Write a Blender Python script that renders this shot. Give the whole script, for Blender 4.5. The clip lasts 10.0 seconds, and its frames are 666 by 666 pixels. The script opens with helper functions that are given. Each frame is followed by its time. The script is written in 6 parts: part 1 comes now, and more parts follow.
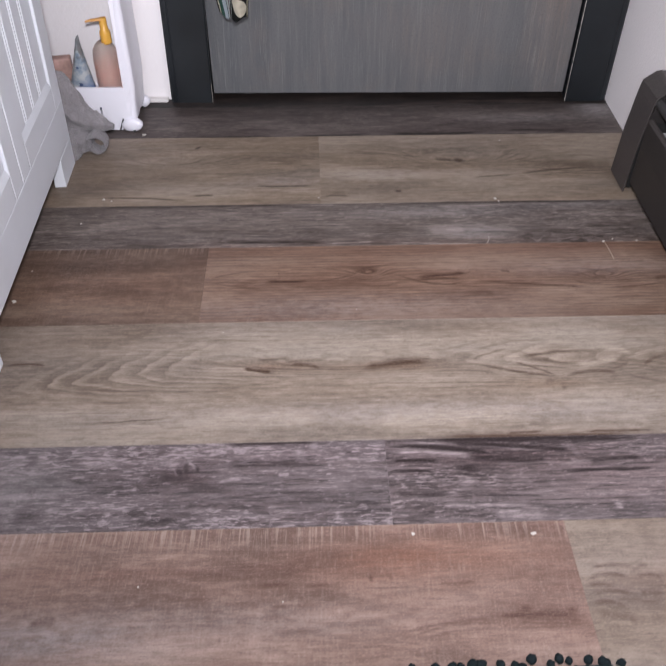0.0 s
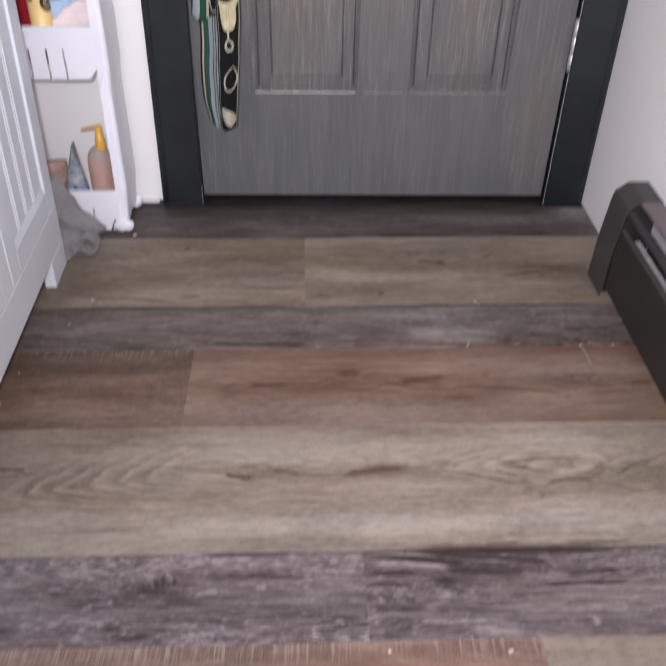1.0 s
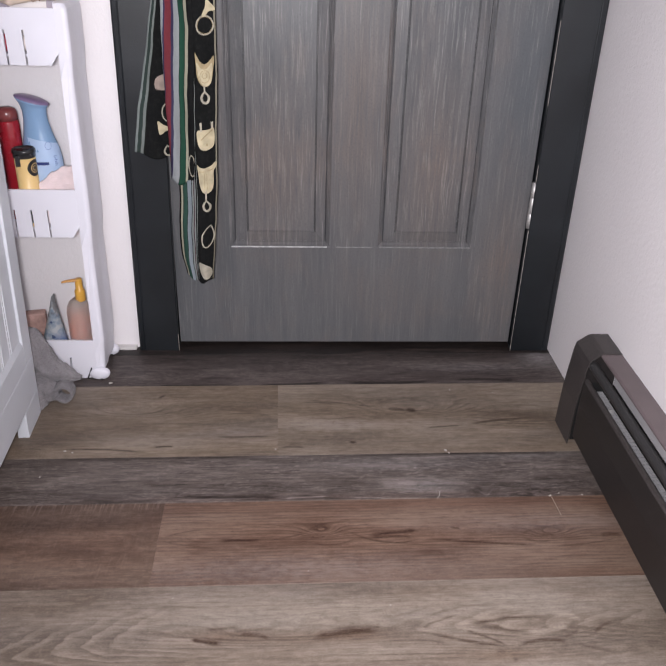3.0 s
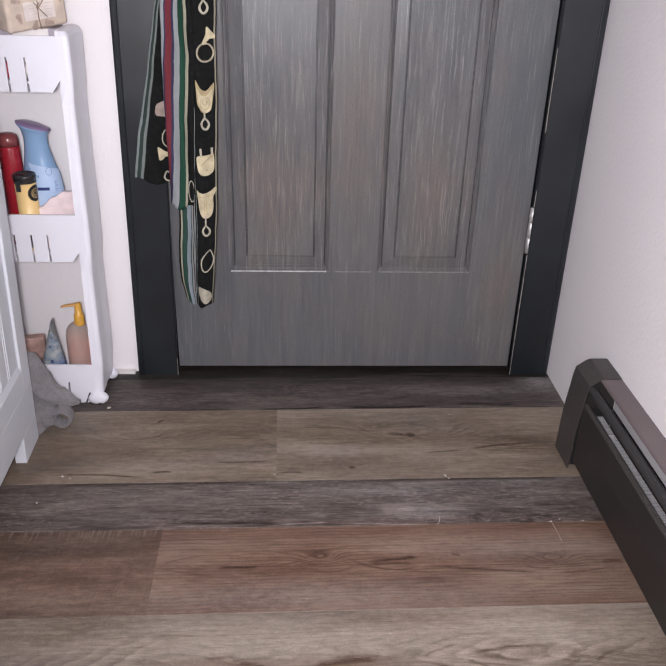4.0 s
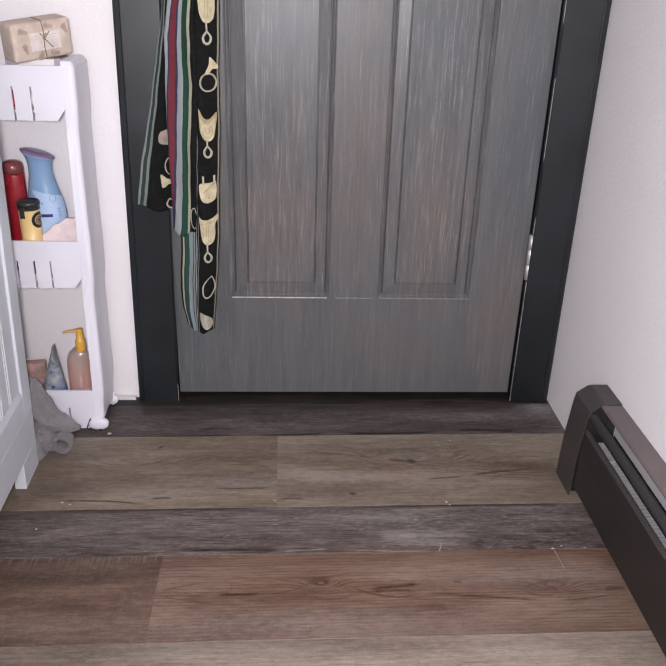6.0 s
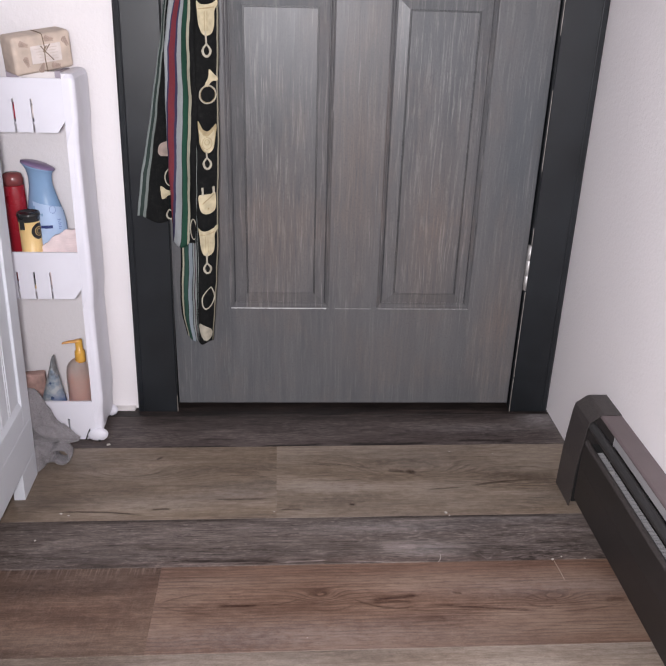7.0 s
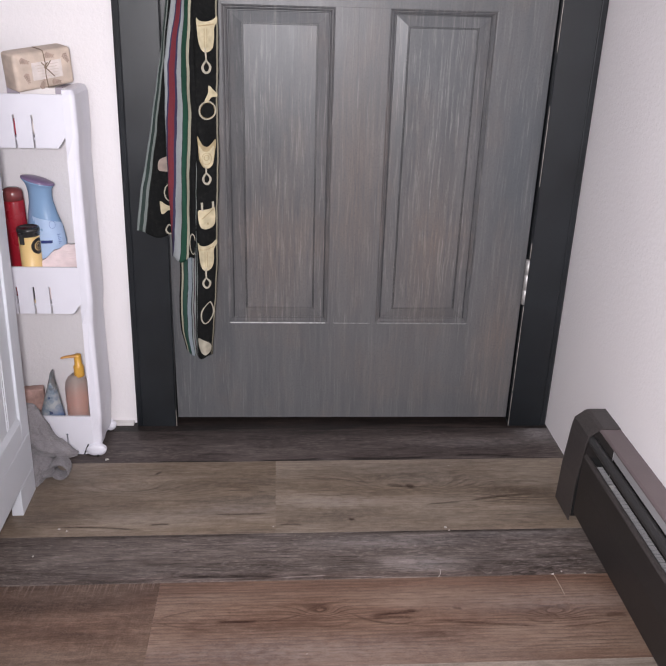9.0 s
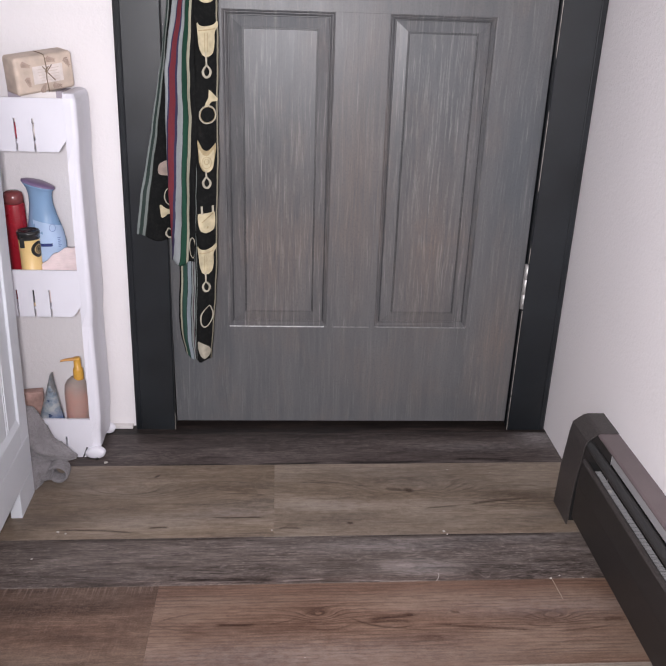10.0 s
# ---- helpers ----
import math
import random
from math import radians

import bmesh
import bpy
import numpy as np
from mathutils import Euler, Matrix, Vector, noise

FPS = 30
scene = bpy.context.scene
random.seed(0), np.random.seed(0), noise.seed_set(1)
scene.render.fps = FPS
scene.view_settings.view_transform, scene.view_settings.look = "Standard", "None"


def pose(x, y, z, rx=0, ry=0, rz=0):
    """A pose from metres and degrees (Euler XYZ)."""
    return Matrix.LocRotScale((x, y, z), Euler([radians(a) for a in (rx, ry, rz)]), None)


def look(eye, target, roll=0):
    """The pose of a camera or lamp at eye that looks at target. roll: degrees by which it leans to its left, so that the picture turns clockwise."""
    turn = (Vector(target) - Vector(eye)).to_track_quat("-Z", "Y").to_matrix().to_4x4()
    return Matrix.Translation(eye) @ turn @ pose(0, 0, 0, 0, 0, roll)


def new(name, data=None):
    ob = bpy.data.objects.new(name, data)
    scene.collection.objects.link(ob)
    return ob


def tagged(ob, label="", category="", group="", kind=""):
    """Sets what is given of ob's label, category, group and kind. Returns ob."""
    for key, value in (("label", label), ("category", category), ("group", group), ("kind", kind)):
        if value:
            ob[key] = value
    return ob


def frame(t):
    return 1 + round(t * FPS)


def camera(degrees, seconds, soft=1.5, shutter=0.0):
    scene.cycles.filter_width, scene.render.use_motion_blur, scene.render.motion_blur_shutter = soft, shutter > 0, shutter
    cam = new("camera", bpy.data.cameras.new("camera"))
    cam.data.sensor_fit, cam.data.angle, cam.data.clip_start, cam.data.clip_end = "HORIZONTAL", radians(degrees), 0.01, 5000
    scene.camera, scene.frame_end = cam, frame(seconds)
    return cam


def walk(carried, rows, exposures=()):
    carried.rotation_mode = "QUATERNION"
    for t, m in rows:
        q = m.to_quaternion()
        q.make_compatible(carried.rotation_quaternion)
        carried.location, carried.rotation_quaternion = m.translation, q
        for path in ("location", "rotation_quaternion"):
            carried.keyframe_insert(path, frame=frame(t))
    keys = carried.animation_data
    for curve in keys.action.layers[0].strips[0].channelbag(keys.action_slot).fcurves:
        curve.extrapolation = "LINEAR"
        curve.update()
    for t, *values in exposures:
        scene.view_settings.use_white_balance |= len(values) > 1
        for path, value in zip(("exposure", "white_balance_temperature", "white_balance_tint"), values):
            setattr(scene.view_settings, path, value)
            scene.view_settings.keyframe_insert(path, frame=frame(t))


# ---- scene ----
cam = camera(46.0, 10.0, 1.5, 0.8)
PATH = [
    (0, (-0.158, -1.604, 0.797), (-0.122, -0.144, -0.57), 0.4),
    (0.5, (-0.151, -1.598, 0.812), (-0.109, -0.096, -0.508), 0.7),
    (1, (-0.14, -1.589, 0.847), (-0.086, -0.008, -0.376), 1.1),
    (1.5, (-0.13, -1.585, 0.881), (-0.056, 0.085, -0.217), 1.4),
    (2, (-0.125, -1.585, 0.889), (-0.04, 0.114, -0.162), 1.5),
    (2.5, (-0.125, -1.585, 0.899), (-0.026, 0.143, -0.103), 1.6),
    (4, (-0.125, -1.581, 0.905), (-0.019, 0.198, -0.004), 1.7),
    (4.5, (-0.125, -1.583, 0.907), (-0.019, 0.207, 0.02), 1.7),
    (5, (-0.127, -1.585, 0.905), (-0.019, 0.215, 0.039), 1.7),
    (5.5, (-0.129, -1.586, 0.905), (-0.021, 0.218, 0.049), 1.8),
    (7, (-0.128, -1.589, 0.905), (-0.019, 0.232, 0.084), 1.7),
    (7.5, (-0.128, -1.59, 0.907), (-0.018, 0.236, 0.098), 1.7),
    (8, (-0.13, -1.591, 0.906), (-0.016, 0.239, 0.107), 1.7),
    (8.5, (-0.131, -1.592, 0.905), (-0.017, 0.242, 0.114), 1.7),
    (9, (-0.131, -1.591, 0.905), (-0.016, 0.244, 0.119), 1.7),
    (9.5, (-0.13, -1.594, 0.906), (-0.014, 0.243, 0.124), 1.8),
    (10, (-0.131, -1.594, 0.907), (-0.014, 0.245, 0.129), 1.9),
]
EXPOSURES = [(0, 0.27, 6250, 9), (1, 0.16, 6300, 9.5), (2.5, 0.04, 6400, 10), (10, 0.04, 6450, 10.5)]
walk(cam, [(t, look(eye, target, roll)) for t, eye, target, roll in PATH], EXPOSURES)

# ---- light: daylight through the window behind the camera ----
world = bpy.data.worlds.new("sky")
scene.world = world
world.use_nodes = True
sky = world.node_tree.nodes.new("ShaderNodeTexSky")
sky.sky_type, sky.sun_disc = "NISHITA", False
sky.sun_elevation, sky.sun_rotation = radians(40), radians(160)
world.node_tree.nodes["Background"].inputs[1].default_value = 0.1
world.node_tree.links.new(sky.outputs[0], world.node_tree.nodes["Background"].inputs[0])

WIN_X0, WIN_X1, WIN_Z0, WIN_Z1, REAR = -0.95, 0.05, 0.78, 1.95, -2.75
lamp = bpy.data.lights.new("window_daylight", "AREA")
lamp.shape, lamp.size, lamp.size_y = "RECTANGLE", WIN_X1 - WIN_X0, WIN_Z1 - WIN_Z0
lamp.energy, lamp.color = 8.0, (0.97, 0.97, 1.0)
new("window_daylight", lamp).matrix_world = pose((WIN_X0 + WIN_X1) / 2, REAR - 0.02, (WIN_Z0 + WIN_Z1) / 2, 90, 0, 0)

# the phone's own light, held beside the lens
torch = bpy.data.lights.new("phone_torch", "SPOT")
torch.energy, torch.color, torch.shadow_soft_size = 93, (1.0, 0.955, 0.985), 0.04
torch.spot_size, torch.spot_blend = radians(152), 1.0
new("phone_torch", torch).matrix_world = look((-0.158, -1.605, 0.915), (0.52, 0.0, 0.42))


# ---- materials ----
class Graph:
    """A node material with short calls for its nodes."""

    def __init__(self, name):
        self.mat = bpy.data.materials.new(name)
        self.mat.use_nodes = True
        self.tree = self.mat.node_tree
        self.bsdf = self.tree.nodes["Principled BSDF"]
        self.co = None

    def node(self, kind, **sockets):
        n = self.tree.nodes.new(kind)
        for key, value in sockets.items():
            self.put(n.inputs[key.replace("_", " ")], value)
        return n

    def put(self, socket, value):
        if isinstance(value, bpy.types.NodeSocket):
            self.tree.links.new(value, socket)
        else:
            socket.default_value = value

    def m(self, op, a, b=0.0, clamp=False):
        n = self.tree.nodes.new("ShaderNodeMath")
        n.operation, n.use_clamp = op, clamp
        self.put(n.inputs[0], a)
        self.put(n.inputs[1], b)
        return n.outputs[0]

    def m3(self, a, b, c):
        """a * b + c"""
        n = self.tree.nodes.new("ShaderNodeMath")
        n.operation = "MULTIPLY_ADD"
        for socket, value in zip(n.inputs, (a, b, c)):
            self.put(socket, value)
        return n.outputs[0]

    def coords(self):
        """x, y, z of the object's own space, in metres."""
        if self.co is None:
            self.co = self.tree.nodes.new("ShaderNodeTexCoord").outputs["Object"]
        s = self.node("ShaderNodeSeparateXYZ", Vector=self.co)
        return s.outputs

    def vec(self, x, y, z):
        n = self.tree.nodes.new("ShaderNodeCombineXYZ")
        for i, v in enumerate((x, y, z)):
            self.put(n.inputs[i], v)
        return n.outputs[0]

    def noise(self, vector=None, scale=5.0, detail=3.0, rough=0.5, distortion=0.0):
        if vector is None:
            self.coords()
            vector = self.co
        n = self.node("ShaderNodeTexNoise", Vector=vector, Scale=scale, Detail=detail, Roughness=rough, Distortion=distortion)
        return n.outputs["Fac"]

    def ramp(self, fac, stops, mode="LINEAR"):
        n = self.node("ShaderNodeValToRGB", Fac=fac)
        r = n.color_ramp
        r.interpolation = mode
        while len(r.elements) < len(stops):
            r.elements.new(1.0)
        for e, (p, c) in zip(r.elements, stops):
            e.position = p
            e.color = (c, c, c, 1) if isinstance(c, (int, float)) else (*c, 1)
        return n.outputs["Color"]

    def mix(self, fac, a, b, mode="MIX"):
        n = self.tree.nodes.new("ShaderNodeMix")
        n.data_type, n.blend_type = "RGBA", mode
        self.put(n.inputs["Factor"], fac)
        for socket, value in ((n.inputs["A"], a), (n.inputs["B"], b)):
            sockets = [s for s in n.inputs if s.name == socket.name and s.type == "RGBA"]
            self.put(sockets[0], (*value, 1) if isinstance(value, tuple) else value)
        return [s for s in n.outputs if s.type == "RGBA"][0]

    def bump(self, height, strength=0.3, distance=0.001):
        n = self.node("ShaderNodeBump", Strength=strength, Distance=distance, Height=height)
        self.put(self.bsdf.inputs["Normal"], n.outputs[0])

    def finish(self, color, rough=0.5, metal=0.0, spec=0.5, **more):
        self.put(self.bsdf.inputs["Base Color"], (*color, 1) if isinstance(color, tuple) else color)
        self.put(self.bsdf.inputs["Roughness"], rough)
        self.put(self.bsdf.inputs["Metallic"], metal)
        self.put(self.bsdf.inputs["Specular IOR Level"], spec)
        for key, value in more.items():
            self.put(self.bsdf.inputs[key.replace("_", " ")], value)
        return self.mat


def plain(name, color, rough=0.5, metal=0.0, var=0.12, scale=12.0, bump=0.15, fine=250.0, spec=0.5, **more):
    """A painted, plastic or paper surface with faint stains and fine relief."""
    g = Graph(name)
    big = g.noise(scale=scale, detail=4)
    dark = tuple(c * (1 - var) for c in color)
    light = tuple(min(1, c * (1 + var * 0.6)) for c in color)
    col = g.ramp(big, [(0.3, dark), (0.7, light)])
    small = g.noise(scale=fine, detail=2)
    g.bump(small, bump, 0.0006)
    r = g.m("ADD", g.m("MULTIPLY", big, 0.14), rough - 0.07)
    return g.finish(col, r, metal, spec, **more)


def wood(name, tones, arches=(), lines=0.5, freq=90.0, patch=0.5, sawn=0.0, saw_edge=0.0, worn=0.0, seed=0.0, wave=0.012, pale=(0.3, 0.28, 0.29), cool=0.35, hazes=(), tints=(), chevrons=(), flakes=0.0, calm=0.4, mott=0.3, blotch=0.3, dark=(), bright=(), ink=(0.42, 0.34, 0.32), light=1.25):
    """Printed wood plank, grain along x. arches: (x, y, height, long, wide) swell the rings into loops;
    dark and bright: (x0, y0, x1, y1, bow, wide, strength) are single bowed grain strokes;
    chevrons: (x0, x1, y, slope, wide, reach, period, strength) are nested tips of cathedral grain."""
    g = Graph(name)
    x, y, z = g.coords()

    def streak(fx, fy, k, detail=3, rough=0.6, across=None):
        return g.noise(g.vec(g.m("MULTIPLY", x, fx), g.m("MULTIPLY", y if across is None else across, fy), seed + k), 1.0, detail, rough)

    def spot(px, py, lx, ly):
        dx = g.m("DIVIDE", g.m("SUBTRACT", x, px), lx)
        dy = g.m("DIVIDE", g.m("SUBTRACT", y, py), ly)
        return g.m("EXPONENT", g.m("MULTIPLY", g.m("ADD", g.m("MULTIPLY", dx, dx), g.m("MULTIPLY", dy, dy)), -1.0))

    shake = g.m("MULTIPLY", g.m("SUBTRACT", streak(30.0, 90.0, 61, 5, 0.7), 0.5), 0.0065)
    y_loose = g.m("ADD", y, shake)
    tear = streak(34.0, 330.0, 17, 5, 0.75)

    def strokes(rows, rag=0.3):
        total = None
        for x0, y0, x1, y1, bow, wide, k in rows:
            u = g.m3(x, 1 / (x1 - x0), -x0 / (x1 - x0))
            yc = g.m3(g.m3(u, -4 * bow, y1 - y0 + 4 * bow), u, y0)
            dy = g.m("MULTIPLY", g.m("SUBTRACT", y_loose, yc), 1 / (2.4 * wide))
            taper = g.m("MINIMUM", g.m("MULTIPLY", g.m3(u, -1.0, 1.0), g.m("MULTIPLY", u, 4.0 if x1 - x0 < 10 * wide else 6.0)), 1.0)
            soft = g.m("SUBTRACT", taper, g.m("MULTIPLY", dy, dy), True)
            one = g.m("MULTIPLY", g.m("POWER", soft, 2.6), k * min(1.0, 0.45 + 0.1 * (x1 - x0) / wide))
            total = one if total is None else g.m("MAXIMUM", total, one)
        return g.m("MULTIPLY", g.m("MULTIPLY", total, 1.7), g.ramp(tear, [(rag, 0.15), (rag + 0.3, 1.0)]), True)

    field = g.m("ADD", y, g.m("MULTIPLY", g.m("SUBTRACT", streak(2.6, 11.0, 0), 0.5), wave))
    field = g.m("ADD", field, g.m("MULTIPLY", g.m("SUBTRACT", streak(11.0, 40.0, 41), 0.5), 0.006))
    near = calm
    for px, py, h, lx, ly in arches:
        sp = spot(px, py, lx, ly)
        field = g.m("ADD", field, g.m("MULTIPLY", sp, h))
        near = g.m("ADD", near, sp)
    # growth rings: slow darkening, then a sharp edge
    jit = streak(6.0, 70.0, 3, across=field)
    turn = g.m("FRACT", g.m("ADD", g.m("MULTIPLY", field, freq), g.m("MULTIPLY", jit, 1.6)))
    ring = g.ramp(turn, [(0.0, 0.0), (0.5, 0.1), (0.84, 0.95), (0.93, 0.8), (1.0, 0.0)])
    ring = g.m("MULTIPLY", ring, g.ramp(streak(4.0, 26.0, 21), [(0.3, 0.1), (0.68, 1.0)]))
    ring = g.m("MULTIPLY", ring, g.m("MULTIPLY", near, lines, True))
    # ground colour: broad drifts, cooler and warmer areas
    broad = g.m("ADD", streak(3.2, 15.0, 7, 5), g.m("MULTIPLY", g.m("SUBTRACT", streak(1.9, 8.0, 31), 0.5), 1.0))
    base = g.ramp(broad, [(0.5 - patch * 0.36, tones[0]), (0.5, tones[1]), (0.5 + patch * 0.36, tones[2])])
    mean = sum(tones[1]) / 3
    base = g.mix(g.ramp(streak(2.4, 12.0, 27, 4), [(0.42, 0.0), (0.68, cool)]), base, (mean * 1.06, mean, mean * 0.98))
    cloud = streak(20.0, 115.0, 71, 5, 0.7)
    base = g.mix(g.ramp(cloud, [(0.36, blotch), (0.52, 0.0)]), base, tuple(c * 0.7 for c in tones[0]))
    base = g.mix(g.ramp(cloud, [(0.5, 0.0), (0.68, blotch)]), base, tuple(c * 1.2 for c in tones[2]))
    fibre = streak(30.0, 560.0, 0, 5, 0.72, field)
    mottle = g.noise(g.vec(g.m("MULTIPLY", x, 60.0), g.m("MULTIPLY", y, 130.0), seed + 23), 1.0, 4, 0.65)
    base = g.mix(g.ramp(mottle, [(0.34, mott), (0.5, 0.0)]), base, tuple(c * 0.75 for c in tones[0]))
    base = g.mix(g.ramp(mottle, [(0.5, 0.0), (0.68, mott)]), base, tuple(c * 1.15 for c in tones[2]))
    deep = tuple(c * q for c, q in zip(tones[0], ink))
    col = g.mix(ring, base, deep)
    for x0, x1, yc, slope, wide, reach, period, k in chevrons:
        dy = g.m("MULTIPLY", g.m("SUBTRACT", y_loose, g.m3(x, slope, yc - slope * x0)), 1 / wide)
        bend = g.m("MULTIPLY", g.m("POWER", g.m("MAXIMUM", dy, g.m("MULTIPLY", dy, -2.2)), 1.5), reach)
        tip = g.m("ADD", g.m("SUBTRACT", x, bend), g.m("MULTIPLY", streak(14.0, 40.0, 47, 4), 0.05))
        cycle = g.m("FRACT", g.m("MULTIPLY", tip, 1 / period))
        inside = g.m("MULTIPLY", g.m("MULTIPLY", g.m("SUBTRACT", tip, x0), 30.0, True), g.m("MULTIPLY", g.m("SUBTRACT", x1, tip), 30.0, True))
        inside = g.m("MULTIPLY", inside, g.m("SUBTRACT", 1.3, g.m("MULTIPLY", g.m("ABSOLUTE", dy), 0.9), True))
        inside = g.m("MULTIPLY", inside, g.ramp(streak(12.0, 50.0, 49), [(0.3, 0.4), (0.6, 1.0)]))
        col = g.mix(g.m("MULTIPLY", inside, g.ramp(cycle, [(0.0, 0.35 * k), (0.16, 0.6 * k), (0.5, 0.0), (1.0, 0.0)])), col, tuple(min(1, c * light) for c in tones[2]))
        col = g.mix(g.m("MULTIPLY", inside, g.ramp(cycle, [(0.55, 0.0), (0.93, 0.6 * k), (0.99, 0.5 * k), (1.0, 0.0)])), col, tuple(c * 0.62 for c in tones[0]))
    col = g.mix(g.ramp(fibre, [(0.46, 0.0), (0.7, 0.46)]), col, tuple(c * 0.55 for c in tones[0]))
    col = g.mix(g.ramp(fibre, [(0.28, 0.34), (0.44, 0.0)]), col, tuple(min(1, c * 1.2) for c in tones[2]))
    relief = g.m("ADD", g.m("MULTIPLY", fibre, 0.7), g.m("MULTIPLY", ring, -0.6))
    if worn:
        wash = g.m("ADD", streak(9.0, 90.0, 11, 5, 0.75, field), g.m("MULTIPLY", g.m("SUBTRACT", streak(3.0, 14.0, 13), 0.5), 0.7))
        col = g.mix(g.m("MULTIPLY", g.ramp(wash, [(0.42, 0.0), (0.7, 0.75)]), worn), col, tuple(c * 0.72 for c in pale))
        fleck = g.noise(g.vec(g.m("MULTIPLY", x, 60.0), g.m("MULTIPLY", field, 240.0), seed + 15), 1.0, 5, 0.75, 0.2)
        fleck = g.m("ADD", fleck, g.m("MULTIPLY", g.m("SUBTRACT", wash, 0.5), 0.35))
        fleck = g.ramp(fleck, [(0.56, 0.0), (0.66, 0.6), (0.76, 1.0)])
        col = g.mix(g.m("MULTIPLY", fleck, worn), col, pale)
        crack = streak(13.0, 240.0, 19, 5, 0.7, field)
        col = g.mix(g.ramp(crack, [(0.52, 0.0), (0.64, 0.8)]), col, tuple(c * 0.42 for c in tones[0]))
        relief = g.m("ADD", relief, g.m("MULTIPLY", fleck, 0.4))
    if flakes:
        # broad pale wear, then chipped dashes along the grain
        veil = streak(16.0, 95.0, 83, 6, 0.76)
        col = g.mix(g.m("MULTIPLY", g.ramp(veil, [(0.5, 0.0), (0.64, 0.5)]), flakes), col, tuple(c * 0.72 for c in pale))
        chip = g.noise(g.vec(g.m("MULTIPLY", x, 55.0), g.m("MULTIPLY", field, 290.0), seed + 29), 1.0, 5, 0.72, 0.2)
        chip = g.m("ADD", chip, g.m("MULTIPLY", g.m("SUBTRACT", streak(4.0, 18.0, 33), 0.5), 0.42))
        col = g.mix(g.m("MULTIPLY", g.ramp(chip, [(0.565, 0.0), (0.61, 0.8), (0.74, 1.0)]), flakes), col, pale)
        relief = g.m("ADD", relief, g.m("MULTIPLY", chip, 0.5))
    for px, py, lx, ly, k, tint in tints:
        patch_mask = g.m("MULTIPLY", spot(px, py, lx, ly), g.ramp(cloud, [(0.3, 0.6), (0.6, 1.0)]))
        col = g.mix(g.m("MULTIPLY", patch_mask, k, True), col, tint, "MULTIPLY")
    for px, py, lx, ly, k in hazes:
        patch_mask = g.m("MULTIPLY", spot(px, py, lx, ly), g.ramp(mottle, [(0.32, 0.25), (0.62, 1.0)]))
        col = g.mix(g.m("MULTIPLY", patch_mask, k, True), col, (0.33, 0.305, 0.305))
    if sawn:
        lean = g.m("ADD", x, g.m("MULTIPLY", y, -0.04))
        tick = g.noise(g.vec(g.m("MULTIPLY", lean, 210.0), g.m("MULTIPLY", y, 9.0), seed + 5), 1.0, 2, 0.75)
        dy = g.m("DIVIDE", g.m("SUBTRACT", y, saw_edge), 0.019)
        edge = g.m("EXPONENT", g.m("MULTIPLY", g.m("MULTIPLY", dy, dy), -1.0))
        edge = g.m("MULTIPLY", edge, g.ramp(streak(9.0, 4.0, 9), [(0.32, 0.2), (0.56, 1.0)]))
        mark = g.m("MULTIPLY", g.ramp(tick, [(0.5, 0.0), (0.62, 1.0)]), edge)
        col = g.mix(g.m("MULTIPLY", mark, sawn, True), col, pale)
        col = g.mix(g.m("MULTIPLY", g.m("MULTIPLY", g.ramp(tick, [(0.34, 0.7), (0.46, 0.0)]), edge), sawn, True), col, tuple(c * 0.7 for c in tones[0]))
        weave = g.noise(g.vec(g.m("MULTIPLY", lean, 330.0), g.m("MULTIPLY", y, 26.0), seed + 6), 1.0, 3, 0.7)
        where = g.ramp(streak(6.0, 22.0, 12), [(0.38, 0.25), (0.6, 1.0)])
        col = g.mix(g.m("MULTIPLY", g.m("MULTIPLY", g.ramp(weave, [(0.52, 0.0), (0.68, 0.42)]), where), sawn), col, pale)
        col = g.mix(g.m("MULTIPLY", g.m("MULTIPLY", g.ramp(weave, [(0.3, 0.5), (0.46, 0.0)]), where), sawn), col, tuple(c * 0.75 for c in tones[0]))
        relief = g.m("ADD", relief, g.m("MULTIPLY", mark, 0.4))
    if bright:
        col = g.mix(strokes(bright, 0.4), col, pale if flakes or worn else tuple(min(1, c * light) for c in tones[2]))
    if dark:
        mask = strokes(dark)
        col = g.mix(mask, col, deep)
        relief = g.m("ADD", relief, g.m("MULTIPLY", mask, -0.5))
    grit = g.noise(g.vec(g.m("MULTIPLY", x, 300.0), g.m("MULTIPLY", y, 800.0), seed + 51), 1.0, 3, 0.7)
    col = g.mix(g.ramp(grit, [(0.3, 0.45), (0.48, 0.0)]), col, tuple(c * 0.6 for c in tones[0]))
    col = g.mix(g.ramp(grit, [(0.54, 0.0), (0.72, 0.34)]), col, tuple(min(1, c * 1.3) for c in tones[2]))
    dust = g.noise(g.vec(x, y, seed), 900.0, 1)
    col = g.mix(g.ramp(dust, [(0.75, 0.0), (0.8, 0.4)]), col, (0.4, 0.38, 0.37))
    smear = g.noise(g.vec(x, y, 4.0), 7.0, 4)
    g.bump(relief, 0.4, 0.0006)
    return g.finish(col, g.m("ADD", g.m("MULTIPLY", smear, 0.22), 0.38), 0.0, 0.4)


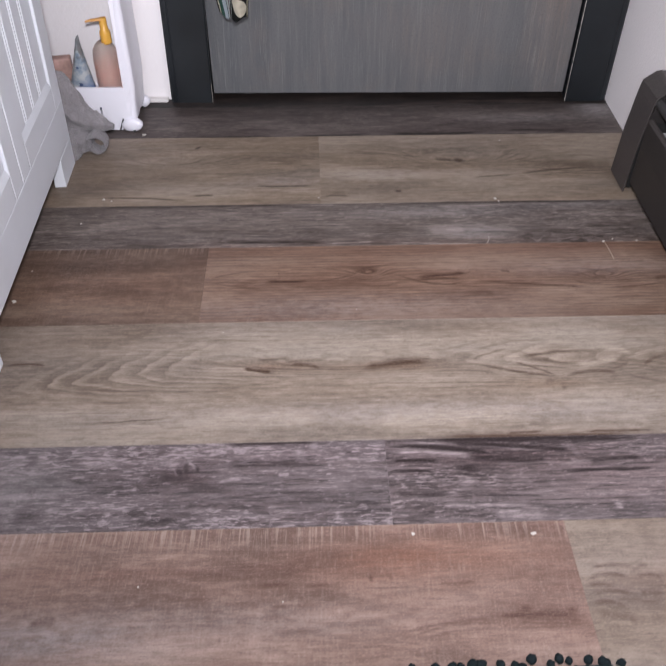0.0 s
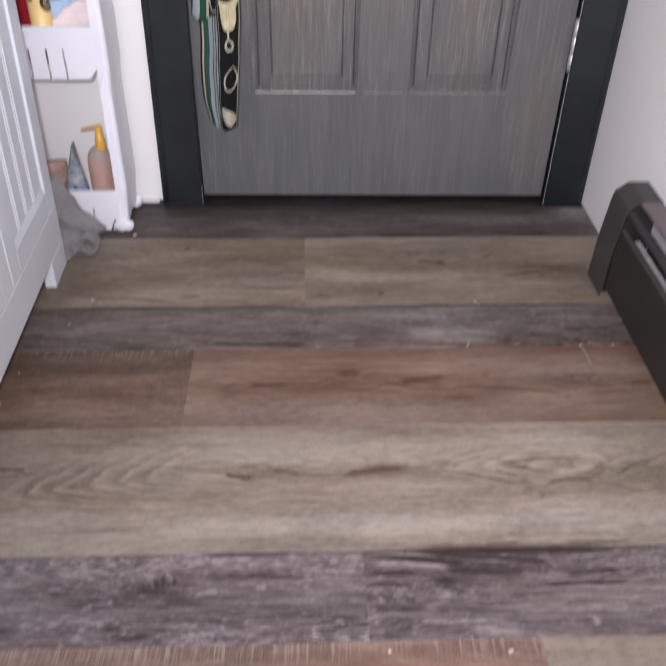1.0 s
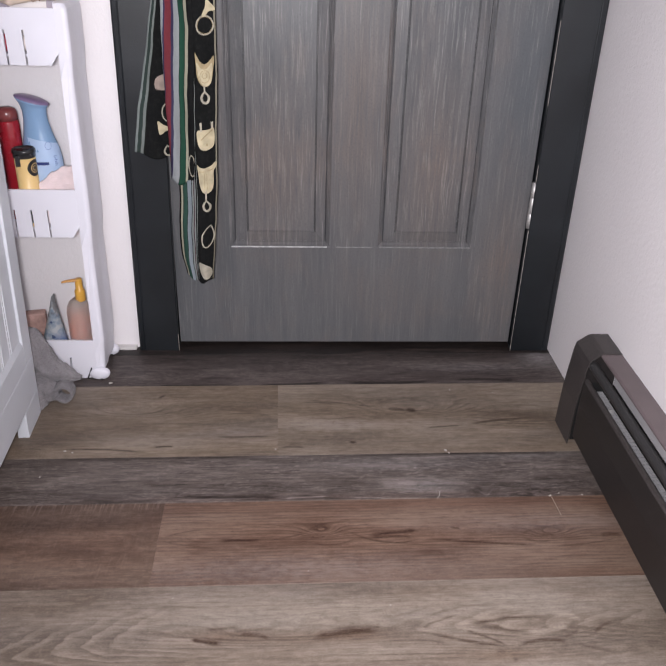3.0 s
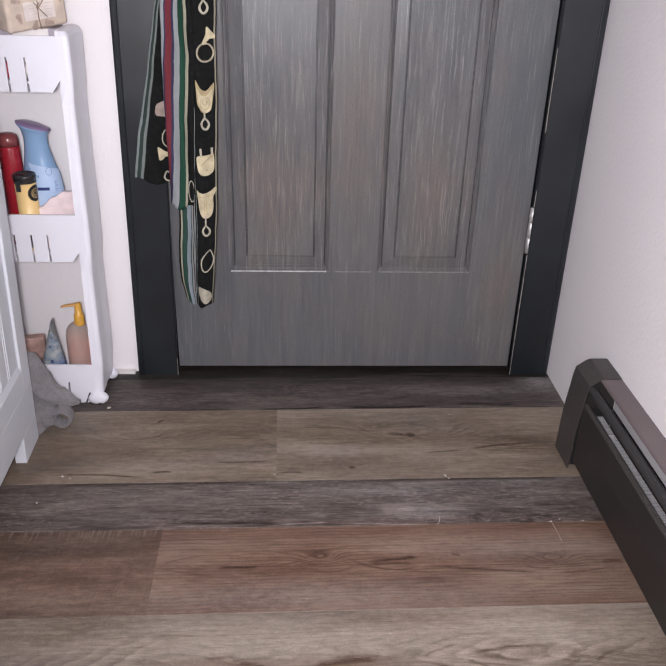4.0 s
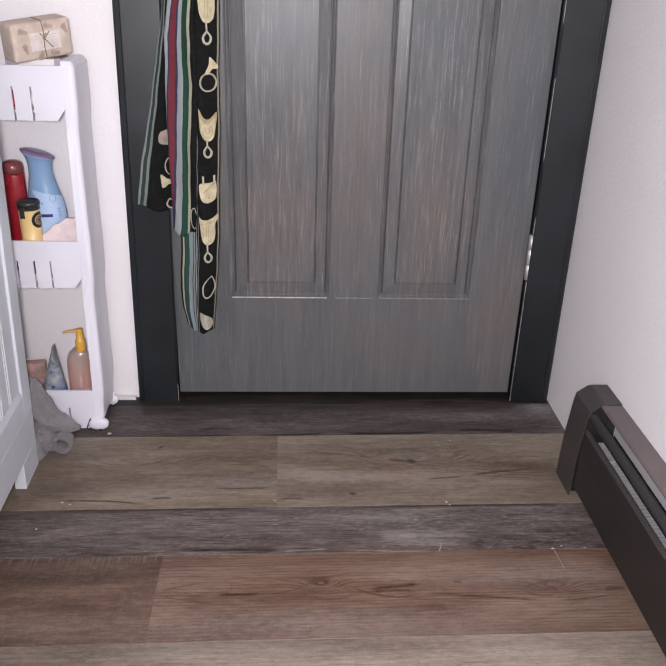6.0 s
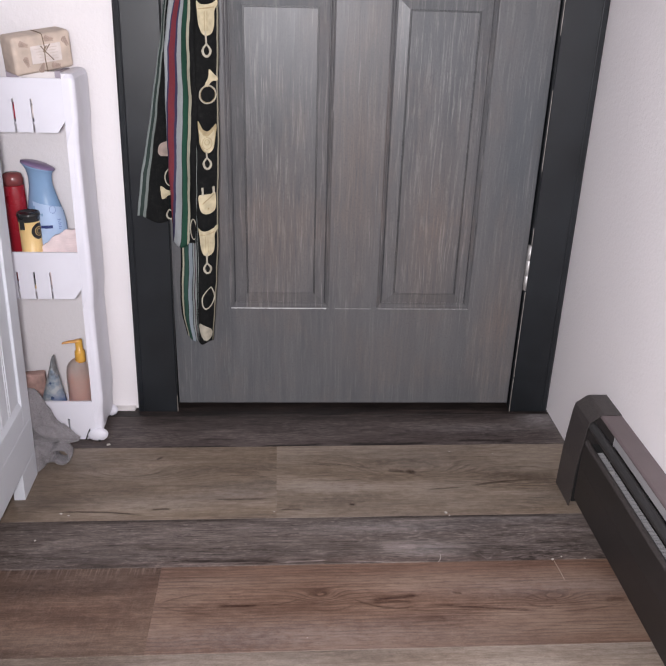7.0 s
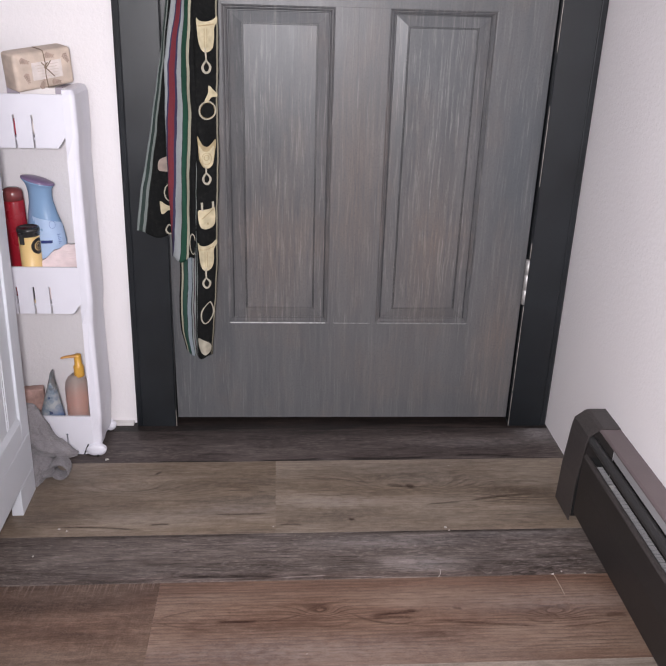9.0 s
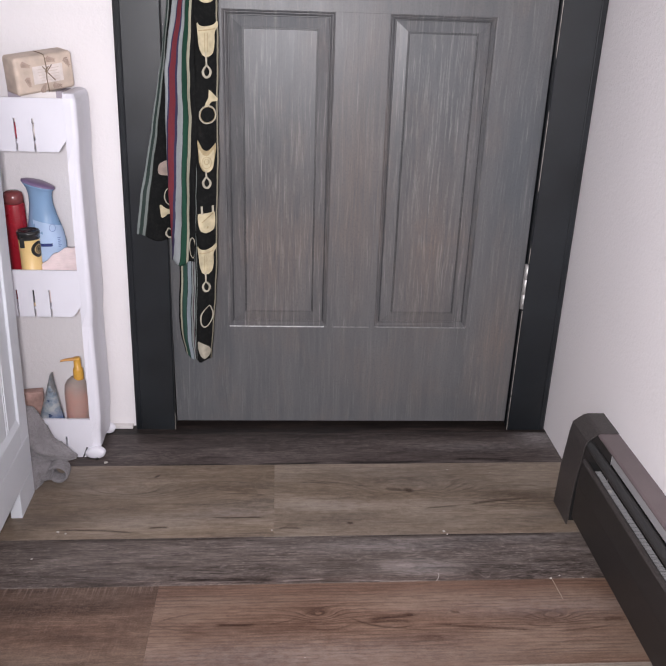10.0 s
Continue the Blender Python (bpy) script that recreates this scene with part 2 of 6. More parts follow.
CHAR = ((0.038, 0.0278, 0.0258), (0.081, 0.0625, 0.0575), (0.14, 0.112, 0.106))
OLIVE = ((0.1135, 0.0818, 0.0577), (0.186, 0.1414, 0.1042), (0.2771, 0.2251, 0.1767))
RED = ((0.0912, 0.0551, 0.0437), (0.1738, 0.1121, 0.0902), (0.266, 0.1947, 0.1662))
PINE = ((0.126, 0.068, 0.046), (0.2, 0.123, 0.087), (0.277, 0.19, 0.143))
PLUM = ((0.024, 0.0165, 0.0172), (0.064, 0.0468, 0.048), (0.155, 0.12, 0.12))
GREIGE = ((0.1302, 0.0967, 0.0725), (0.2102, 0.1646, 0.1302), (0.2976, 0.2492, 0.2065))

# grain strokes of the planks
GREIGE_EYE = ((-0.619, -0.807, -0.549, -0.809, 0.004, 0.0012, 0.8), (-0.337, -0.763, -0.262, -0.766, 0.0025, 0.0012, 0.35), (-0.485, -0.919, -0.358, -0.911, 0.0002, 0.0012, 0.5), (-0.281, -0.821, -0.23, -0.83, -0.0003, 0.0023, 0.95), (-0.261, -0.807, -0.206, -0.804, 0.0017, 0.0019, 0.4), (-0.215, -0.818, -0.161, -0.828, 0.007, 0.0026, 0.65), (-0.23, -0.813, -0.152, -0.808, 0.0032, 0.0023, 0.35), (-0.116, -0.828, -0.002, -0.814, 0.0053, 0.0045, 0.75), (-0.085, -0.812, 0.007, -0.812, 0.0031, 0.003, 0.5), (-0.109, -0.821, -0.024, -0.818, 0.0013, 0.0019, 0.8), (-0.152, -0.855, 0.126, -0.859, 0.0013, 0.001, 0.35), (-0.112, -0.873, 0.155, -0.864, 0.0034, 0.001, 0.25))
GREIGE_FIGURE = ((0.043, -0.817, 0.173, -0.85, -0.0033, 0.002, 0.65), (0.173, -0.852, 0.262, -0.847, 0.0097, 0.0022, 0.55), (0.262, -0.847, 0.315, -0.864, -0.0003, 0.0018, 0.4), (0.104, -0.816, 0.17, -0.85, 0.0025, 0.0018, 0.5), (0.043, -0.817, 0.11, -0.791, 0.0037, 0.0018, 0.4), (0.105, -0.812, 0.257, -0.801, 0.0064, 0.0022, 0.55), (0.043, -0.802, 0.175, -0.78, 0.0135, 0.0016, 0.3), (0.29, -0.835, 0.333, -0.812, 0.0058, 0.002, 0.5), (0.246, -0.837, 0.278, -0.822, -0.0006, 0.002, 0.4), (-0.02, -0.837, 0.099, -0.846, 0.008, 0.0016, 0.35), (0.144, -0.856, 0.164, -0.856, -0.001, 0.0022, 0.5), (0.165, -0.869, 0.176, -0.869, -0.001, 0.0022, 0.5))
GREIGE_EDGE = ((0.067, -0.951, 0.129, -0.948, 0.0014, 0.0018, 0.7), (0.163, -0.949, 0.286, -0.95, 0.0004, 0.0016, 0.8), (-0.045, -0.953, 0.283, -0.957, -0.001, 0.0035, 1.0), (-0.015, -0.794, 0.069, -0.774, -0.0033, 0.0016, 0.25), (-0.533, -0.853, -0.364, -0.857, -0.0044, 0.0014, 0.35), (-0.517, -0.876, -0.345, -0.88, -0.004, 0.0014, 0.25), (-0.432, -0.863, -0.281, -0.863, -0.002, 0.0014, 0.25))
GREIGE_PALE = ((-0.341, -0.823, -0.236, -0.834, 0.0054, 0.005, 0.5), (0.05, -0.812, 0.142, -0.814, 0.007, 0.006, 0.51), (0.188, -0.828, 0.272, -0.811, -0.0017, 0.005, 0.59), (-0.132, -0.929, 0.142, -0.918, 0.0042, 0.012, 0.51), (-0.368, -0.922, -0.143, -0.91, 0.001, 0.012, 0.42), (0.235, -0.79, 0.291, -0.809, 0.0052, 0.004, 0.51))
WEATHERED_DARK = ((-0.09, -0.991, -0.011, -0.991, 0.001, 0.0018, 1), (-0.091, -1.005, -0.019, -1.01, 0.0018, 0.0016, 0.88), (-0.005, -0.982, 0.14, -0.993, -0.0043, 0.0048, 0.7), (-0.088, -0.966, 0.071, -0.988, 0.0059, 0.003, 0.88), (-0.035, -0.961, 0.182, -0.98, 0.0005, 0.003, 0.88), (0.12, -1.01, 0.265, -1.009, -0.0015, 0.0022, 1), (0.156, -0.997, 0.251, -0.989, -0.0021, 0.003, 0.75), (-0.012, -0.999, 0.041, -1.0, -0.007, 0.0064, 0.78), (-0.086, -0.952, 0.282, -0.96, -0.0032, 0.004, 1), (0.002, -1.014, 0.018, -1.014, 0.004, 0.0048, 0.7), (-0.094, -1.038, -0.003, -1.041, -0.0028, 0.003, 0.62))
WEATHERED_PALE = ((-0.089, -0.977, 0.042, -0.99, 0.0058, 0.0034, 0.53), (-0.088, -0.96, 0.137, -0.983, 0.0039, 0.0014, 0.5), (0.122, -1.003, 0.232, -0.997, 0.003, 0.0018, 0.37), (0.042, -0.998, 0.139, -0.998, 0.0, 0.0013, 0.31), (-0.006, -1.028, 0.027, -1.022, -0.0011, 0.0048, 0.34), (0.049, -1.042, 0.128, -1.039, -0.0016, 0.0018, 0.31), (0.18, -1.061, 0.197, -1.064, -0.0008, 0.0032, 0.5), (-0.047, -1.059, 0.106, -1.066, 0.0029, 0.0024, 0.31), (0.028, -1.072, 0.104, -1.075, -0.0006, 0.0048, 0.37), (0.141, -0.965, 0.168, -0.99, -0.0, 0.0048, 0.22), (0.019, -0.967, 0.184, -0.972, -0.0025, 0.0011, 0.37))
KNOT_DARK = ((-0.356, -0.998, -0.336, -1.015, 0.0029, 0.008, 0.85), (-0.346, -0.998, -0.332, -1.005, 0.0061, 0.009, 1.0), (-0.379, -1.004, -0.341, -1.012, 0.0006, 0.007, 0.5), (-0.331, -0.99, -0.319, -1.0, -0.001, 0.003, 0.9), (-0.307, -0.99, -0.157, -0.991, 0.0004, 0.005, 0.6), (-0.548, -0.98, -0.521, -0.98, 0.0021, 0.008, 0.6), (-0.31, -0.957, -0.156, -0.954, -0.0016, 0.003, 0.8), (-0.553, -1.058, -0.488, -1.058, 0.001, 0.009, 0.5), (-0.298, -1.039, -0.2, -1.038, -0.0025, 0.0014, 0.6))
KNOT_PALE = ((-0.347, -0.986, -0.321, -1.003, 0.0074, 0.0022, 0.46), (-0.357, -0.99, -0.345, -1.006, -0.004, 0.0016, 0.37), (-0.287, -0.973, -0.254, -0.968, 0.0016, 0.004, 0.37), (-0.314, -0.972, -0.287, -0.969, -0.0006, 0.0018, 0.5), (-0.211, -0.976, -0.184, -0.977, 0.0025, 0.0056, 0.31), (-0.187, -0.963, -0.17, -0.962, -0.0005, 0.004, 0.43), (-0.301, -1.019, -0.265, -1.014, 0.0037, 0.0016, 0.43), (-0.226, -1.007, -0.208, -1.006, -0.0005, 0.0018, 0.5), (-0.405, -1.024, -0.394, -1.023, -0.0006, 0.0024, 0.56), (-0.481, -1.005, -0.46, -1.004, 0.0005, 0.0014, 0.43), (-0.287, -1.042, -0.205, -1.036, -0.0014, 0.0014, 0.37), (-0.56, -1.034, -0.478, -1.032, 0.002, 0.0032, 0.19))
SAWN_DARK = ((-0.246, -1.16, -0.203, -1.162, 0.0041, 0.0022, 0.5), (-0.2, -1.16, -0.157, -1.16, 0.0, 0.0025, 0.4), (-0.153, -1.162, -0.059, -1.163, -0.0015, 0.0014, 0.35), (-0.049, -1.161, 0.003, -1.159, -0.0011, 0.0022, 0.4), (0.0, -1.201, 0.116, -1.203, 0.002, 0.0028, 0.8), (0.031, -1.197, 0.063, -1.197, 0.003, 0.004, 0.7), (0.086, -1.198, 0.109, -1.2, 0.003, 0.004, 0.6), (-0.104, -1.136, -0.089, -1.157, -0.0045, 0.004, 0.4), (-0.123, -1.15, -0.113, -1.152, -0.001, 0.0032, 1.0), (-0.352, -1.171, -0.274, -1.171, -0.001, 0.0014, 0.35), (-0.383, -1.177, -0.342, -1.178, 0.0004, 0.0014, 0.35), (-0.237, -1.183, -0.158, -1.182, 0.0007, 0.0014, 0.3), (-0.288, -1.165, -0.269, -1.166, 0.0005, 0.002, 0.4))
SAWN_LINES = ((-0.097, -1.219, 0.027, -1.205, 0.0057, 0.0013, 0.45), (0.027, -1.205, 0.118, -1.209, 0.002, 0.0013, 0.45), (-0.093, -1.224, 0.026, -1.209, 0.0067, 0.0013, 0.4), (0.026, -1.209, 0.117, -1.213, 0.001, 0.0013, 0.4), (-0.075, -1.225, 0.026, -1.214, 0.004, 0.0013, 0.35), (0.026, -1.214, 0.111, -1.218, 0.0011, 0.0013, 0.3), (-0.357, -1.202, -0.281, -1.202, 0.0, 0.0013, 0.25), (-0.488, -1.197, -0.453, -1.192, 0.0016, 0.003, 0.4))
WAVES = ((0.125, -1.148, 0.189, -1.149, 0.0045, 0.002, 0.5), (0.118, -1.163, 0.177, -1.161, 0.007, 0.002, 0.6), (0.175, -1.161, 0.212, -1.163, 0.0051, 0.002, 0.6), (0.119, -1.177, 0.174, -1.18, 0.0035, 0.0022, 0.6), (0.174, -1.18, 0.206, -1.181, 0.0025, 0.002, 0.5), (0.119, -1.191, 0.161, -1.195, 0.0052, 0.0025, 0.6), (0.12, -1.202, 0.17, -1.211, 0.002, 0.003, 0.5), (0.12, -1.169, 0.157, -1.172, 0.0036, 0.0018, 0.45), (0.173, -1.152, 0.2, -1.143, 0.0007, 0.002, 0.4), (0.144, -1.185, 0.201, -1.192, 0.0018, 0.0018, 0.4))
PINE_DARK = ((-0.257, -0.628, -0.174, -0.629, -0.0005, 0.0023, 0.9), (-0.02, -0.625, 0.086, -0.613, 0.0007, 0.0032, 0.72), (-0.014, -0.632, 0.075, -0.632, 0.005, 0.0027, 0.54), (-0.175, -0.63, -0.107, -0.613, -0.0031, 0.0014, 0.45), (-0.053, -0.606, 0.082, -0.634, -0.0192, 0.0016, 0.54), (0.082, -0.634, 0.281, -0.656, -0.0014, 0.0018, 0.59), (0.281, -0.656, 0.413, -0.64, -0.0048, 0.0014, 0.41), (0.371, -0.638, 0.415, -0.638, 0.005, 0.0036, 0.45), (0.069, -0.666, 0.115, -0.672, 0.0057, 0.0045, 0.32), (0.127, -0.609, 0.148, -0.613, -0.0001, 0.0016, 0.45), (-0.234, -0.609, -0.225, -0.61, 0.0005, 0.0018, 0.45), (-0.437, -0.609, -0.39, -0.613, 0.0017, 0.0027, 0.45))
PINE_LINES = ((-0.349, -0.623, -0.255, -0.599, 0.0045, 0.0013, 0.31), (-0.349, -0.623, -0.241, -0.647, -0.0048, 0.0013, 0.28), (-0.31, -0.618, -0.265, -0.633, -0.0034, 0.0014, 0.28), (-0.108, -0.636, -0.024, -0.628, -0.0115, 0.0016, 0.34), (-0.122, -0.632, -0.065, -0.599, 0.0159, 0.0014, 0.28), (0.239, -0.633, 0.288, -0.62, 0.0073, 0.0015, 0.31), (0.239, -0.634, 0.296, -0.641, -0.0086, 0.0018, 0.37), (0.274, -0.634, 0.301, -0.635, 0.0048, 0.0025, 0.46), (-0.107, -0.624, -0.074, -0.621, -0.0045, 0.0013, 0.31), (-0.098, -0.613, -0.068, -0.608, 0.0067, 0.0013, 0.31), (-0.255, -0.599, -0.108, -0.609, 0.0111, 0.0012, 0.25), (-0.024, -0.634, 0.212, -0.659, -0.0031, 0.0012, 0.25))
OLIVE_DARK_A = ((-0.576, -0.383, -0.388, -0.397, 0.0062, 0.0018, 0.7), (-0.394, -0.38, -0.347, -0.379, 0.0025, 0.0022, 0.7), (-0.294, -0.349, -0.157, -0.349, -0.001, 0.0018, 0.65), (-0.407, -0.212, -0.386, -0.197, -0.0026, 0.003, 0.9), (-0.426, -0.264, -0.368, -0.249, -0.0056, 0.0016, 0.3), (-0.645, -0.382, -0.576, -0.383, 0.0025, 0.0014, 0.4), (-0.444, -0.305, -0.231, -0.31, 0.0033, 0.0014, 0.25), (-0.545, -0.215, -0.357, -0.219, 0.0059, 0.0014, 0.25), (-0.267, -0.274, -0.162, -0.28, 0.0059, 0.0018, 0.3))
OLIVE_DARK_B = ((0.096, -0.265, 0.13, -0.269, 0.0011, 0.005, 1.0), (0.062, -0.26, 0.108, -0.268, 0.0024, 0.004, 0.6), (0.209, -0.322, 0.364, -0.298, 0.0056, 0.0024, 0.6), (0.125, -0.331, 0.219, -0.32, 0.002, 0.002, 0.45), (0.363, -0.298, 0.415, -0.298, 0.003, 0.0018, 0.35), (-0.025, -0.369, -0.003, -0.372, -0.0005, 0.003, 0.9), (-0.157, -0.387, -0.1, -0.388, 0.0036, 0.0018, 0.55), (-0.123, -0.22, 0.063, -0.257, 0.0011, 0.0016, 0.35), (-0.115, -0.285, 0.011, -0.287, -0.0065, 0.0016, 0.3), (0.232, -0.262, 0.418, -0.262, 0.011, 0.0014, 0.3), (0.152, -0.214, 0.386, -0.221, 0.0053, 0.0014, 0.25), (-0.114, -0.237, -0.036, -0.245, 0.0067, 0.002, 0.35))
CHAR_EDGE = ((-0.436, -0.168, -0.234, -0.167, 0.001, 0.0035, 1.0), (-0.22, -0.166, -0.035, -0.158, -0.0017, 0.0028, 0.95), (-0.04, -0.157, 0.209, -0.154, -0.0055, 0.0035, 0.95), (0.209, -0.154, 0.38, -0.162, 0.0085, 0.003, 0.7), (-0.33, -0.139, -0.24, -0.14, 0.0037, 0.0025, 0.6), (0.376, -0.162, 0.451, -0.163, -0.0025, 0.002, 0.4))
CHAR_KNOTS = ((0.185, -0.512, 0.212, -0.515, 0.0, 0.009, 0.6), (-0.36, -0.523, -0.12, -0.526, 0.001, 0.004, 0.7), (0.182, -0.506, 0.203, -0.511, -0.0161, 0.0048, 0.54), (0.183, -0.523, 0.198, -0.525, -0.0031, 0.0032, 0.54), (-0.341, -0.511, -0.319, -0.509, -0.0031, 0.0032, 0.48), (-0.051, -0.41, 0.45, -0.414, 0.0008, 0.0034, 0.6), (-0.648, -0.414, -0.1, -0.412, 0.001, 0.0034, 0.6), (-0.474, -0.532, -0.348, -0.53, 0.0009, 0.003, 0.5), (0.305, -0.512, 0.335, -0.514, -0.0051, 0.0032, 0.21))
CHAR_PALE = ((-0.348, -0.53, -0.163, -0.528, 0.0011, 0.0013, 0.7), (-0.163, -0.528, -0.058, -0.525, -0.0016, 0.0013, 0.7), (-0.058, -0.527, 0.134, -0.538, -0.0013, 0.0013, 0.6), (-0.226, -0.415, -0.117, -0.417, 0.0022, 0.002, 0.35), (0.038, -0.422, 0.181, -0.42, -0.0011, 0.002, 0.5), (0.193, -0.505, 0.221, -0.516, -0.0188, 0.0016, 0.5), (-0.042, -0.444, 0.112, -0.451, 0.0045, 0.003, 0.3), (0.015, -0.492, 0.104, -0.499, 0.0023, 0.008, 0.4))


def scaled(tones, k):
    return tuple(tuple(c * k for c in t) for t in tones)


# near black at the door's foot; the next plank darkens towards it
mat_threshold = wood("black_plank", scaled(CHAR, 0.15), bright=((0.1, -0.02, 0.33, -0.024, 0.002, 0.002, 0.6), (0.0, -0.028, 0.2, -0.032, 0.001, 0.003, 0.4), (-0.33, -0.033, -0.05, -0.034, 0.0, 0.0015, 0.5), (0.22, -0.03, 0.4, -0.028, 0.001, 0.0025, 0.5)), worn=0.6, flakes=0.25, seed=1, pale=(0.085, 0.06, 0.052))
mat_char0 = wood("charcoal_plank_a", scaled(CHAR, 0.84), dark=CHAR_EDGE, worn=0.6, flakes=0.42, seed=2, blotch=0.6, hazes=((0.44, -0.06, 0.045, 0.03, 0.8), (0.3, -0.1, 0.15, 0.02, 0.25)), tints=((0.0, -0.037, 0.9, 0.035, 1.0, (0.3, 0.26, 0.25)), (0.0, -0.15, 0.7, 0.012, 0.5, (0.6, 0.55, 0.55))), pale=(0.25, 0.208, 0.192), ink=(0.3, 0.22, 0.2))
# tint at x -0.6 paints in the shade beside the cabinet's foot
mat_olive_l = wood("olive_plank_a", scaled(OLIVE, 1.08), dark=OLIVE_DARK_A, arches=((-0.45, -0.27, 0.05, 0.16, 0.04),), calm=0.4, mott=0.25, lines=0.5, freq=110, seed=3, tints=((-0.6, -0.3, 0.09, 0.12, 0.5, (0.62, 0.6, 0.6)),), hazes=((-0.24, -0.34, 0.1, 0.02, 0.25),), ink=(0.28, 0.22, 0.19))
mat_olive_r = wood("olive_plank_b", scaled(OLIVE, 1.06), dark=OLIVE_DARK_B, arches=((0.11, -0.265, 0.06, 0.12, 0.035), (0.36, -0.31, 0.045, 0.16, 0.035)), calm=0.4, mott=0.25, lines=0.6, freq=105, seed=4, hazes=((-0.05, -0.315, 0.12, 0.02, 0.3),), ink=(0.28, 0.22, 0.19))
mat_char2 = wood("charcoal_plank_b", tuple((r, v, b * 0.92) for r, v, b in CHAR), cool=0.12, dark=CHAR_KNOTS, bright=CHAR_PALE, worn=0.55, flakes=0.35, seed=5, blotch=0.45, hazes=((0.05, -0.44, 0.14, 0.02, 0.35), (0.3, -0.42, 0.12, 0.012, 0.35), (0.1, -0.5, 0.06, 0.02, 0.4)), tints=((-0.05, -0.53, 0.5, 0.012, 0.5, (0.8, 0.62, 0.56)),), pale=(0.34, 0.287, 0.27))
# tint at x -0.6: shade next to the cabinet, put into the colour
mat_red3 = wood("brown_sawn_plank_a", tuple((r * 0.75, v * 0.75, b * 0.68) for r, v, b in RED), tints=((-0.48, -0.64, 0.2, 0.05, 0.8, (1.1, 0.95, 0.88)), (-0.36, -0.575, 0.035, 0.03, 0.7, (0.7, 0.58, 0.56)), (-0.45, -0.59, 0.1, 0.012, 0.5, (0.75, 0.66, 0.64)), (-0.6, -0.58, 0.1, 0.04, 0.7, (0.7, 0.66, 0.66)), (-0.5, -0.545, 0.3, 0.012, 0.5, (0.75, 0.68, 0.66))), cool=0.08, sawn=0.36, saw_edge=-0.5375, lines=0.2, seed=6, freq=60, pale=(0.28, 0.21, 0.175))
mat_pine3 = wood("pine_plank", scaled(PINE, 0.85), dark=PINE_DARK + PINE_LINES, arches=((-0.085, -0.612, 0.02, 0.03, 0.014), (0.295, -0.626, 0.02, 0.035, 0.012)), tints=((0.05, -0.55, 0.7, 0.017, 0.6, (0.74, 0.58, 0.52)), (0.25, -0.55, 0.2, 0.014, 0.5, (0.66, 0.56, 0.54)), (0.3, -0.7, 0.22, 0.03, 0.6, (0.88, 0.95, 0.98))), hazes=((-0.15, -0.695, 0.3, 0.03, 0.25), (0.3, -0.6, 0.2, 0.02, 0.2)), calm=0.7, mott=0.15, lines=1.0, freq=140, seed=7, wave=0.007, cool=0.2, ink=(0.3, 0.2, 0.16))
# tint at x -0.6 is the cabinet's shadow, painted on
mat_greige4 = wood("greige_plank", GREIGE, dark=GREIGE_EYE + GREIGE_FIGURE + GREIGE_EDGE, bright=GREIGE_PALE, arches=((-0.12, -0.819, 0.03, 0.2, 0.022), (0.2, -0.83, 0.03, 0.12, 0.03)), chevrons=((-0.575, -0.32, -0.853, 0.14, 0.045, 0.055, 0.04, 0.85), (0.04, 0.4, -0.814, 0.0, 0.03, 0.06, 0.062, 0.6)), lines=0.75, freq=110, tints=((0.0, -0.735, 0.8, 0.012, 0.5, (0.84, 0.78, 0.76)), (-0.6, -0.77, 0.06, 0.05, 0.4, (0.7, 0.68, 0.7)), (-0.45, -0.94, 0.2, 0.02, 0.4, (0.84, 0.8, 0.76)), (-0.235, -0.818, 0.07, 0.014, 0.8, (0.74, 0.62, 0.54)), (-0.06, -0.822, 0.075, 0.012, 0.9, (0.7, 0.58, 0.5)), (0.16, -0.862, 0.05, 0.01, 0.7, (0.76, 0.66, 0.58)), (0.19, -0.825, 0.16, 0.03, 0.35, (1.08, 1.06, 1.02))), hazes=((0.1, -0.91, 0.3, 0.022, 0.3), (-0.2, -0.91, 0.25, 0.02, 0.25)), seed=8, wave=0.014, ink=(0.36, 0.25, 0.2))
mat_char5a = wood("weathered_plank_a", PLUM, dark=KNOT_DARK, bright=KNOT_PALE, worn=0.4, flakes=0.55, seed=9, blotch=0.35, pale=(0.4, 0.335, 0.35), ink=(0.7, 0.62, 0.62), hazes=((-0.56, -1.02, 0.08, 0.06, 0.3),), tints=((-0.345, -1.004, 0.03, 0.014, 0.9, (0.55, 0.45, 0.45)), (-0.2, -0.975, 0.12, 0.02, 0.5, (0.75, 0.68, 0.68))))
mat_char5b = wood("weathered_plank_b", PLUM, dark=WEATHERED_DARK, bright=WEATHERED_PALE, worn=0.35, flakes=0.45, lines=0.9, calm=0.9, freq=150, seed=10, blotch=0.35, pale=(0.4, 0.333, 0.34), ink=(0.55, 0.46, 0.46), tints=((0.05, -0.985, 0.15, 0.022, 0.9, (0.6, 0.5, 0.5)), (0.2, -1.02, 0.12, 0.03, 0.5, (0.8, 0.7, 0.7))))
